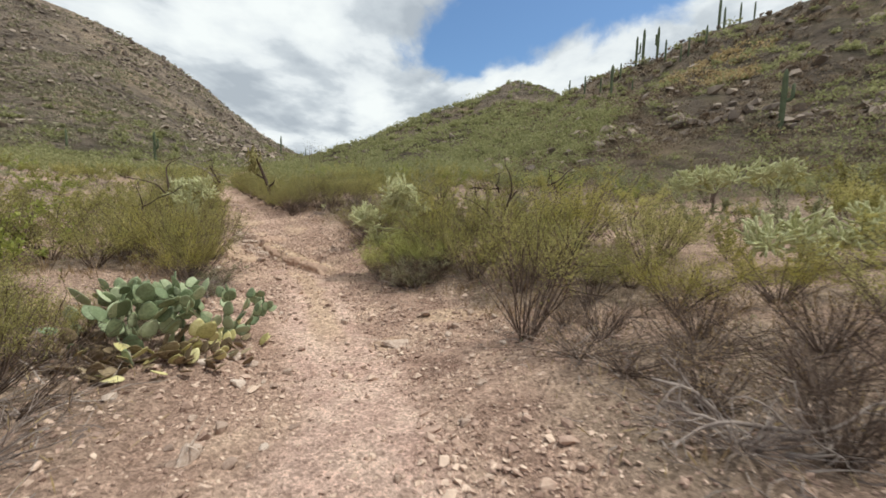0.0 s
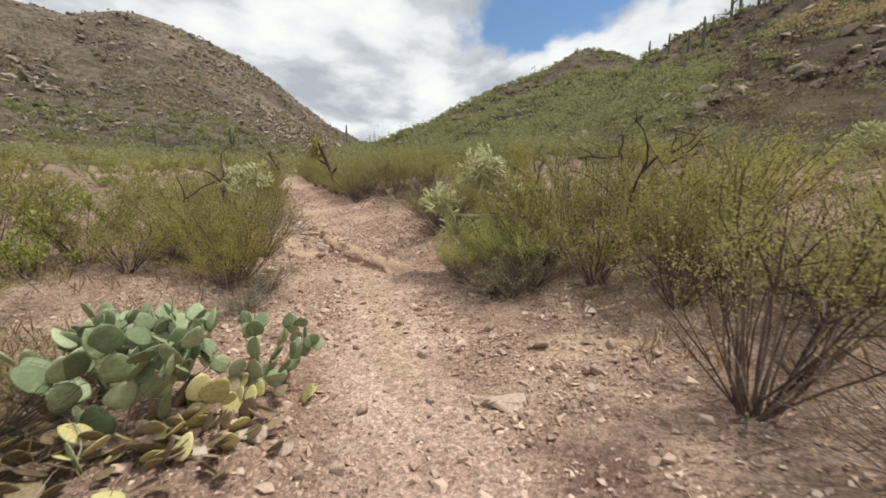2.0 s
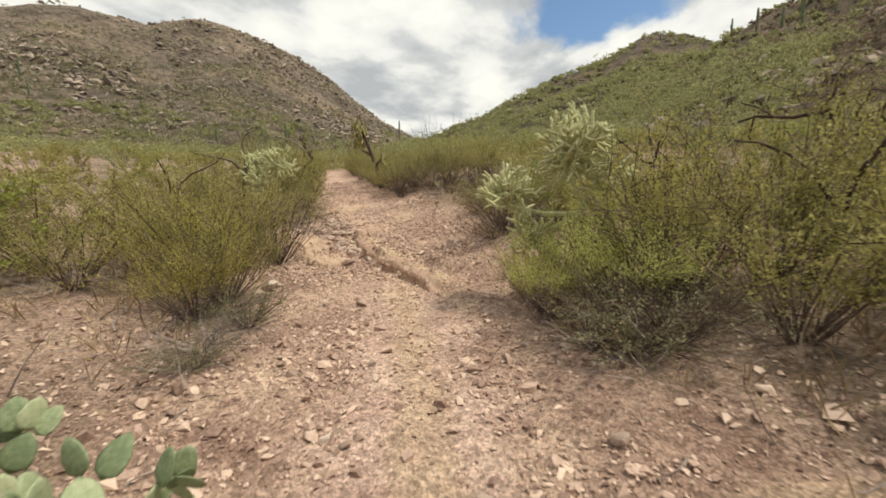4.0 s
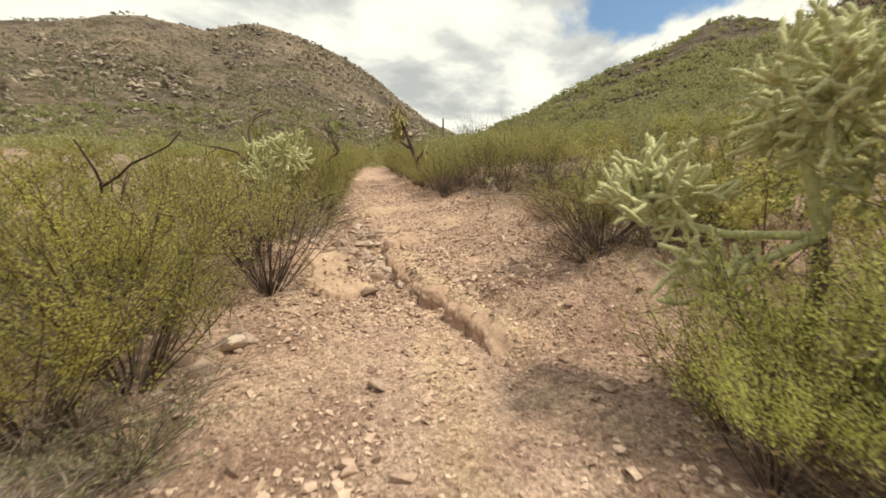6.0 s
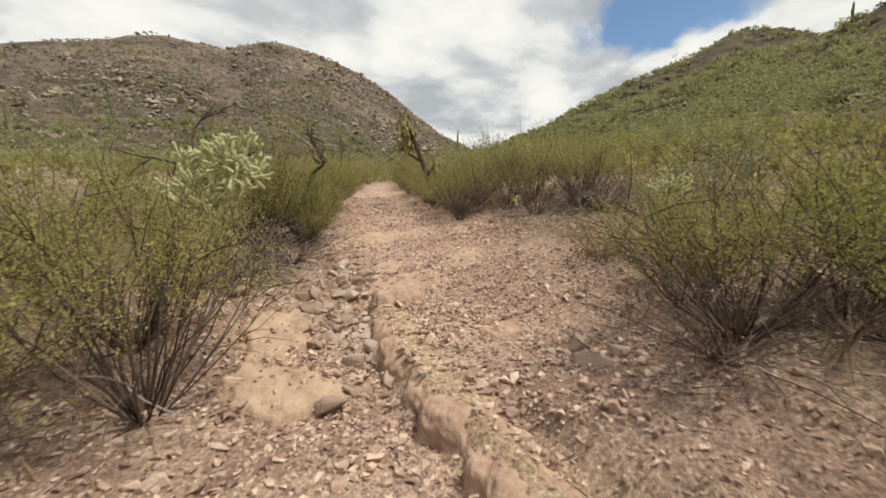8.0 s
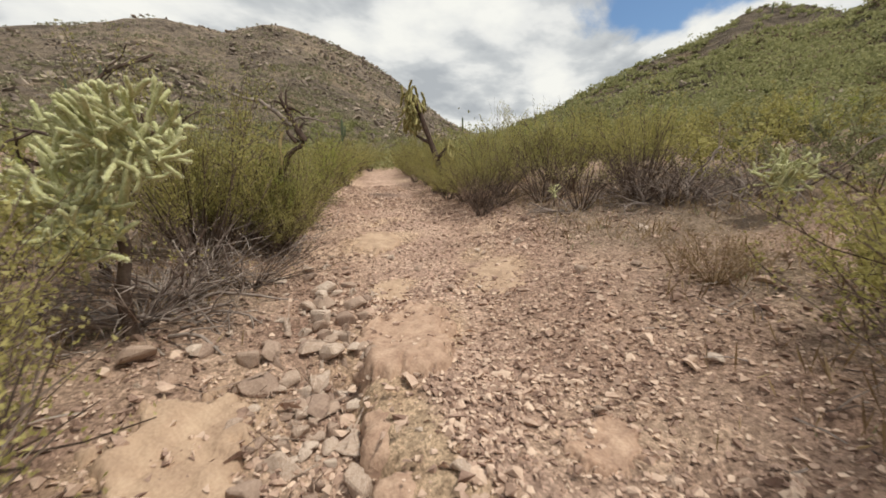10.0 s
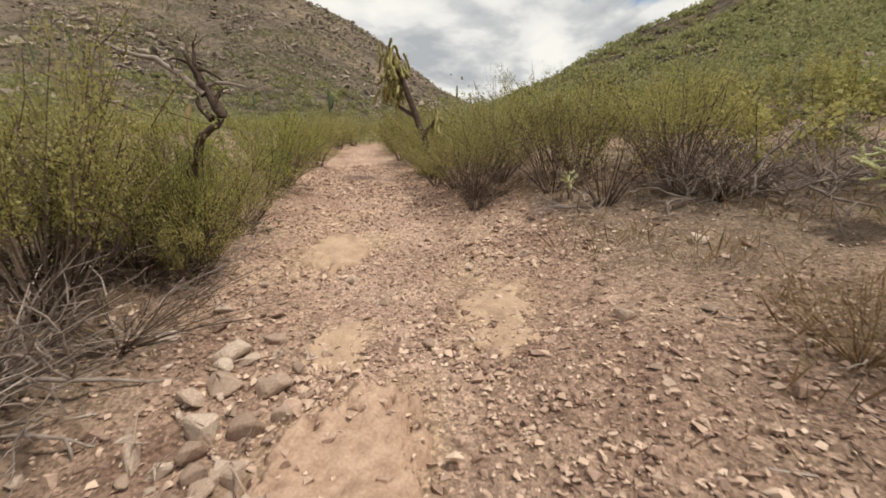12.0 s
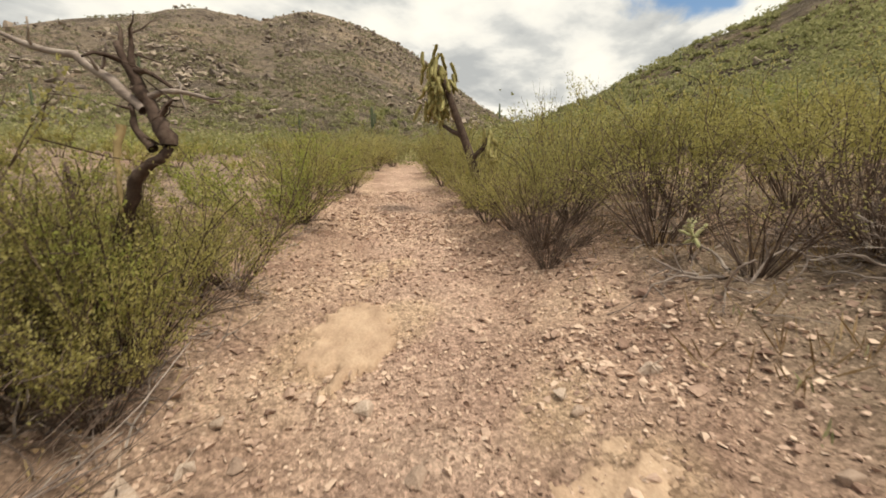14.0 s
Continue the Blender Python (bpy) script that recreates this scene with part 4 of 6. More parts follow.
def saguaro(x, y, tall, arms, seed, r=None):
    rng = np.random.default_rng(seed)
    e = new("saguaro")
    e.location = (x, y, ground_z(x, y) - 0.3)
    r = r or tall * 0.03 + 0.05

    def ribbed(pts, rad):
        s, sides = Soup(), 20
        pts = np.asarray(pts, float)
        rings = []
        for i, p in enumerate(pts):
            t = pts[min(i + 1, len(pts) - 1)] - pts[max(i - 1, 0)]; t /= np.linalg.norm(t)
            a = np.cross(t, (0.1, 0.99, 0.05)); a /= np.linalg.norm(a); b = np.cross(t, a)
            rings += [p + rad[i] * (1 if k % 2 else 0.84) * (math.cos(k * 2 * math.pi / sides) * a + math.sin(k * 2 * math.pi / sides) * b) for k in range(sides)]
        n = len(pts)
        s.add(rings, [(i * sides + k, i * sides + (k + 1) % sides, (i + 1) * sides + (k + 1) % sides, (i + 1) * sides + k) for i in range(n - 1) for k in range(sides)] + [tuple((n - 1) * sides + k for k in range(sides))])
        return s
    h = np.array([0, 0.25, 0.6, 0.85, 0.95, 1.0]) * (tall + 0.3)
    part("trunk", ribbed([(0, 0, z) for z in h], r * np.array([0.85, 1, 1.05, 0.95, 0.7, 0.25])).mesh("trunk", M_SAGUARO, True), e)
    for i in range(arms):
        a, z = rng.uniform(0, 6.28), tall * rng.uniform(0.4, 0.6)
        c, s_, L = math.cos(a), math.sin(a), tall * rng.uniform(0.2, 0.35)
        q = r * 0.7
        pts = [(0, 0, z), (c * r * 1.8, s_ * r * 1.8, z + 0.05), (c * r * 2.7, s_ * r * 2.7, z + r * 1.2), (c * r * 2.8, s_ * r * 2.8, z + L), (c * r * 2.8, s_ * r * 2.8, z + L * 1.12)]
        part("arm", ribbed(pts, [q, q, q, q * 0.9, q * 0.3]).mesh("arm", M_SAGUARO, True), e)
    return tagged(e, "tall ribbed saguaro cactus standing on the hillside", "cactus", "saguaros")


def stone_shape(rng, flat=0.6, n=13):
    """An angular stone of unit size: a rough hull of a few flats."""
    pts = rng.normal(size=(n, 3)); pts /= np.linalg.norm(pts, axis=1)[:, None]
    pts *= rng.uniform(0.72, 1.0, (n, 1)) * np.array((1, rng.uniform(0.6, 0.95), flat * rng.uniform(0.7, 1.2)))
    bm = bmesh.new()
    for p in pts:
        bm.verts.new(p)
    r = bmesh.ops.convex_hull(bm, input=bm.verts)
    bmesh.ops.delete(bm, geom=[v for v in bm.verts if not v.link_faces], context="VERTS")
    bm.verts.index_update()
    v, f = np.array([tuple(w.co) for w in bm.verts]), [tuple(w.index for w in fc.verts) for fc in bm.faces]
    bm.free()
    return v, f


_rng = np.random.default_rng(5)
STONES = [stone_shape(_rng, n=10) for _ in range(20)]
PEBBLES = [stone_shape(_rng, n=7) for _ in range(20)]


def rock_mesh(seed):
    rng = np.random.default_rng(seed)
    v, f = stone_shape(rng, 0.7)
    bm = bmesh.new()
    vs = [bm.verts.new(p) for p in v]
    for q in f:
        bm.faces.new([vs[i] for i in q])
    bmesh.ops.bevel(bm, geom=list(bm.edges), offset=0.07, segments=1, affect="EDGES")
    me = bpy.data.meshes.new("rock")
    bm.to_mesh(me); bm.free()
    me.materials.append(M_ROCK)
    return me


ROCKS = [rock_mesh(100 + i) for i in range(8)]


def rock(x, y, size, i=0, flat=1.0, turn=0, label=""):
    ob = new("rock", ROCKS[i % 8])
    ob.matrix_world = pose(x, y, ground_z(x, y) + size * 0.22 * flat, (i * 13) % 20 - 10, (i * 7) % 16 - 8, turn or i * 67) @ Matrix.Diagonal((size, size, size * flat, 1))
    return tagged(ob, label or "pale angular rock lying on the trail", "rock", "loose rocks")


def scatter_stones(name, n, seed, place, size, mat, label, lift=0.0):
    """Loose stones joined in one mesh. place(rng, n) gives x, y and a size factor."""
    rng = np.random.default_rng(seed)
    x, y, k = place(rng, n)
    z = height(x, y)
    V, F, o = [], [], 0
    for i in range(len(x)):
        v, f = (PEBBLES if size < 0.03 else STONES)[i % 20]
        a, s = rng.uniform(0, 6.28), size * k[i] * min(rng.lognormal(0, 0.42), 2.2)
        c, q = math.cos(a), math.sin(a)
        w = v * s
        w = np.stack([w[:, 0] * c - w[:, 1] * q + x[i], w[:, 0] * q + w[:, 1] * c + y[i], w[:, 2] + z[i] + s * 0.2 + lift], 1)
        V.append(w)
        F.extend([tuple(j + o for j in g) for g in f])
        o += len(v)
    me = bpy.data.meshes.new(name)
    me.from_pydata(np.concatenate(V), [], F)
    me.materials.append(mat)
    return tagged(new(name, me), label, "gravel", kind="stuff")


# ---- plants by the trail ----
prickly_pear(-3.08, 4.35, 0.88, 0.86, 270, 1, 0.42, "large clump of grey-green prickly pear with yellowing lower pads")
prickly_pear(2.55, 8.1, 0.6, 0.95, 60, 2, 0.05)
cholla(-0.85, 9.15, 2.2, [(-0.85, -0.1, 1.12, 0.38), (-0.14, -0.25, 1.7, 0.42), (0.2, 0.0, 1.4, 0.32), (-0.6, -0.3, 0.68, 0.26)], 4, 0.044,
       label="large chain-fruit cholla with two pale spiny heads", spines=60)
cholla(-7.0, 11.5, 2.0, [(-0.45, 0.1, 1.25, 0.34), (0.25, 0, 1.35, 0.36), (-0.1, -0.2, 1.0, 0.3), (0.1, -0.25, 0.65, 0.25)], 5, 0.05, spines=60)
cholla(8.0, 12.2, 1.4, [(-1.0, 0, 0.8, 0.36), (-0.3, 0, 1.0, 0.4), (0.5, 0.1, 1.05, 0.4)], 6, 0.062)
cholla(9.7, 12.0, 1.4, [(-0.5, 0, 1.0, 0.38), (0.3, 0, 1.1, 0.36)], 10, 0.062)
cholla(5.55, 6.3, 0.8, [(-0.5, 0, 0.5, 0.36), (0.1, 0.1, 0.62, 0.38), (0.6, 0, 0.52, 0.32), (0.0, -0.2, 0.35, 0.25)], 7, 0.062)
cholla(6.9, 6.2, 0.9, [(-0.3, 0, 0.6, 0.36), (0.3, 0, 0.75, 0.38), (0, 0.2, 0.4, 0.3)], 8, 0.062)
cholla(-2.15, 16.0, 0.5, [(-0.12, 0, 0.48, 0.2), (0.14, 0, 0.5, 0.2), (0, 0.05, 0.62, 0.19), (0, -0.1, 0.4, 0.18)], 9, 0.044, spines=50, label="small pale cholla standing before dead brush")
cholla(-4.95, 16.9, 0.4, [(0, 0, 0.26, 0.14)], 11, 0.04, label="tiny pale cholla under a bare shrub")
leaning_snag(-7.95, 19.25)
weathered_tree(-8.1, 13.9)
dead_tree(-0.05, 9.75, [((0, 0, 0), (0.02, 0, 1.0), 1.7, 0.032), ((0, 0, 1.3), (0.75, 0, 0.8), 0.55, 0.02), ((0, 0, 1.35), (-0.8, 0.1, 0.5), 0.6, 0.02), ((0, 0, 1.5), (-0.2, -0.2, 1.0), 0.5, 0.016)], 32, depth=1, split=1, wander=0.3)
dead_tree(1.1, 8.6, [((0, 0, 0), (0.05, 0, 1.0), 1.8, 0.034), ((0.05, 0, 1.6), (-1.0, 0.1, 0.25), 0.7, 0.022), ((0.05, 0, 1.5), (0.3, 0, 1.0), 0.45, 0.02)], 33, depth=1, split=2, droop=0.05, wander=0.3)
dead_tree(2.95, 11.5, [((0, 0, 0), (-0.05, 0, 1.0), 1.6, 0.04), ((-0.05, 0, 1.4), (0.7, 0, 0.7), 1.0, 0.028), ((-0.05, 0, 1.4), (-0.3, 0, 0.9), 0.6, 0.02), ((-0.05, 0, 1.2), (0.9, -0.2, 0.45), 0.9, 0.022)], 37, label="bare dead tree with long arching limbs", depth=1, split=2, droop=0.06, wander=0.22)
dead_tree(-8.0, 11.9, [((0, 0, 0), (-0.1, 0, 1.0), 1.6, 0.04), ((0, 0, 0.9), (-0.6, 0, 0.7), 0.9, 0.03), ((0, 0, 1.0), (0.8, 0, 0.5), 0.9, 0.03)], 34, depth=2, split=2, wander=0.3)
dead_tree(-6.35, 8.55, [((0, 0, 0), (0.05, 0, 1.0), 1.3, 0.022), ((0.05, 0, 1.05), (0.12, 0, 1.0), 0.5, 0.014), ((0.05, 0, 1.1), (1.0, 0.1, 0.35), 0.9, 0.013)], 35, label="slender dead shoot with one bare side twig", depth=0, wander=0.16)

def branch_pile(x, y, radius, seed, n=9, label=""):
    """Bleached, forked dead branches lying over one another."""
    rng = np.random.default_rng(seed)
    e = new("branch_pile")
    e.location = (x, y, ground_z(x, y))
    for i in range(n):
        a = rng.uniform(0, 6.28)
        start = (math.cos(a) * radius * rng.uniform(0, 0.5), math.sin(a) * radius * rng.uniform(0, 0.5), rng.uniform(-0.03, 0.12))
        b = a + rng.normal() * 0.8
        branch_tree(e, rng, start, (math.cos(b), math.sin(b), rng.uniform(0.1, 0.7)), radius * rng.uniform(0.7, 1.2), rng.uniform(0.012, 0.02), 2, 5, M_DEAD, "branch", 3, 0.06, 0.28)
    return tagged(e, label or "pile of bleached dead cactus branches", "branches", "branch piles")


branch_pile(-2.6, 17.0, 0.9, 61, 12)
branch_pile(-3.4, 16.75, 0.6, 62, 8)
branch_pile(-1.7, 17.2, 0.8, 63, 9)
branch_pile(-7.35, 12.15, 0.7, 64, 11, "tangle of dead grey branches under a bush")
branch_pile(-6.95, 11.7, 0.5, 65, 7, "tangle of dead grey branches under a bush")
branch_pile(-8.3, 13.6, 0.5, 66, 7, "tangle of dead grey branches under a bush")
branch_pile(-4.7, 16.5, 0.5, 67, 6)
branch_pile(1.9, 2.3, 0.5, 68, 7, "pale dead branches lying on dark soil")
branch_pile(-5.6, 8.4, 0.5, 69, 6, "dead grey branches under a bush")
branch_pile(-0.7, 7.5, 0.4, 70, 5, "dead grey branches under a bush")

OLIVE = "olive-green creosote bush with many thin grey stems"
for kind, x, y, tall, wide in [
        ("fine_olive_a", -4.75, 7.7, 1.25, 1.15), ("fine_gold", -4.5, 7.1, 0.95, 0.8), ("fine_gold", -5.5, 8.0, 1.3, 1.2), ("olive_a", -7.4, 7.6, 1.3, 1.3), ("olive_c", -8.4, 6.9, 1.4, 1.4), ("olive_b", -6.5, 8.2, 1.3, 1.2), ("olive_a", -6.2, 7.2, 0.9, 1.0),
        ("fine_olive_b", -5.55, 9.7, 1.35, 1.1), ("fine_olive_a", -6.4, 10.1, 1.4, 1.2), ("olive_a", -7.1, 9.1, 1.3, 1.2), ("olive_b", -7.8, 10.2, 1.5, 1.3), ("fine_fresh", -6.3, 8.9, 0.9, 1.0),
        ("fine_olive_a", -7.8, 12.6, 2.0, 1.25), ("fine_olive_a", -7.75, 13.7, 1.3, 0.85), ("olive_b", -7.55, 13.5, 0.95, 0.6), ("fresh_b", -7.85, 13.78, 1.2, 0.6), ("fine_olive_a", -7.95, 13.7, 1.15, 0.5), ("fine_olive_a", -8.15, 13.4, 1.15, 0.8), ("fine_olive_a", -8.9, 13.8, 0.8, 0.9), ("olive_a", -8.6, 14.6, 0.8, 0.8), ("fine_olive_a", -8.5, 12.9, 1.2, 0.9), ("olive_c", -8.5, 13.3, 1.3, 1.2), ("fresh_a", -9.5, 16.1, 1.35, 1.2), ("olive_b", -9.9, 16.9, 0.8, 0.9), ("olive_a", -8.5, 14.9, 0.75, 0.9), ("olive_b", -8.9, 14.5, 0.9, 1.0),
        ("olive_a", -10.9, 17.9, 1.1, 1.1), ("fresh_b", -12.2, 20.0, 1.2, 1.2), ("olive_b", -13.6, 22.4, 1.2, 1.2), ("olive_b", -9.9, 14.2, 0.75, 1.1), ("fresh_b", -10.4, 12.8, 0.9, 1.2), ("olive_c", -9.9, 17.0, 1.2, 1.1), ("olive_b", -11.4, 19.0, 0.9, 1.0),
        ("fine_olive_b", -2.05, 11.6, 1.1, 1.2), ("olive_b", -1.3, 12.2, 1.5, 1.4), ("olive_a", -0.5, 12.6, 1.6, 1.4), ("fresh_a", -0.95, 12.0, 1.2, 1.3), ("olive_b", -2.3, 12.6, 1.2, 1.1),
        ("fine_fresh", -0.3, 8.6, 1.25, 1.0), ("fine_fresh", -0.95, 8.7, 1.15, 0.85), ("fine_fresh", -1.25, 8.2, 1.0, 0.7), ("fine_fresh", -0.5, 8.05, 1.1, 0.9), ("fine_olive_b", 0.0, 8.3, 1.35, 1.1), ("olive_b", -1.3, 8.6, 0.8, 0.8), 
        ("fine_gold", 3.05, 5.2, 0.9, 1.0), ("fine_gold", 4.2, 5.0, 0.9, 1.0), ("fine_gold", 3.0, 9.1, 1.9, 1.5), ("fine_gold", 1.95, 8.6, 1.5, 1.2), ("olive_b", 0.6, 7.6, 1.4, 1.2), ("olive_a", 0.9, 8.8, 1.9, 1.4), ("olive_b", 1.6, 7.4, 1.5, 1.3), ("fine_gold", 0.15, 9.0, 1.75, 1.2), ("grey_a", -0.5, 7.4, 0.7, 0.9), ("olive_c", 1.3, 6.7, 1.3, 1.1),
        ("fine_olive_b", -6.42, 17.35, 1.05, 0.9), ("olive_c", -5.3, 18.3, 1.3, 1.1), ("olive_c", -3.6, 18.0, 1.5, 1.2), ("olive_b", -7.0, 18.1, 0.95, 1.1), ("fine_olive_a", -6.3, 18.4, 1.35, 1.3), ("olive_a", -5.0, 18.6, 1.7, 1.3), ("olive_b", -3.9, 18.9, 1.7, 1.3),
        ("olive_b", -7.6, 18.55, 1.05, 1.0), ("olive_a", -8.35, 19.5, 1.0, 1.0), ("olive_b", -9.3, 20.9, 1.0, 1.0), ("olive_a", -10.2, 22.2, 1.1, 1.1), ("olive_b", -11.5, 24.2, 1.2, 1.1), ("olive_b", -8.3, 20.2, 1.3, 1.2), ("olive_a", -9.0, 21.4, 1.4, 1.3), ("olive_c", -6.8, 19.5, 1.6, 1.4), ("olive_b", -5.6, 19.9, 1.7, 1.4), ("olive_b", -10.4, 23.4, 1.5, 1.4), ("olive_a", -12.9, 21.2, 1.3, 1.3), ("olive_b", -14.2, 23.6, 1.4, 1.4), ("olive_a", -12.2, 26.4, 1.5, 1.4), ("olive_b", -12.0, 24.7, 1.0, 1.0), ("olive_a", -13.0, 26.2, 1.0, 1.0), ("olive_b", -14.1, 24.1, 1.0, 1.0), ("olive_a", -15.3, 26.7, 1.1, 1.1), ("olive_b", -14.9, 25.2, 1.2, 1.2), ("olive_a", -16.3, 27.6, 1.3, 1.3), ("olive_b", -13.5, 27.4, 1.2, 1.2), ("olive_a", -14.8, 29.6, 1.3, 1.3), ("olive_b", -17.2, 31.0, 1.3, 1.4),
        ("olive_a", -13.85, 22.75, 0.9, 0.9), ("olive_b", -13.0, 21.6, 0.85, 0.9), ("olive_a", -11.95, 20.45, 0.8, 0.8), ("olive_b", -11.25, 19.55, 0.7, 0.8), ("olive_a", -12.0, 24.4, 0.9, 0.9), ("olive_b", -11.15, 23.05, 0.85, 0.9), ("olive_a", -10.05, 21.5, 0.8, 0.8)]:
    bush(kind, x, y, tall, wide, label=OLIVE if "olive" in kind else "grey-green low desert shrub" if kind == "grey_a" else "bushy green desert shrub with dense small leaves")
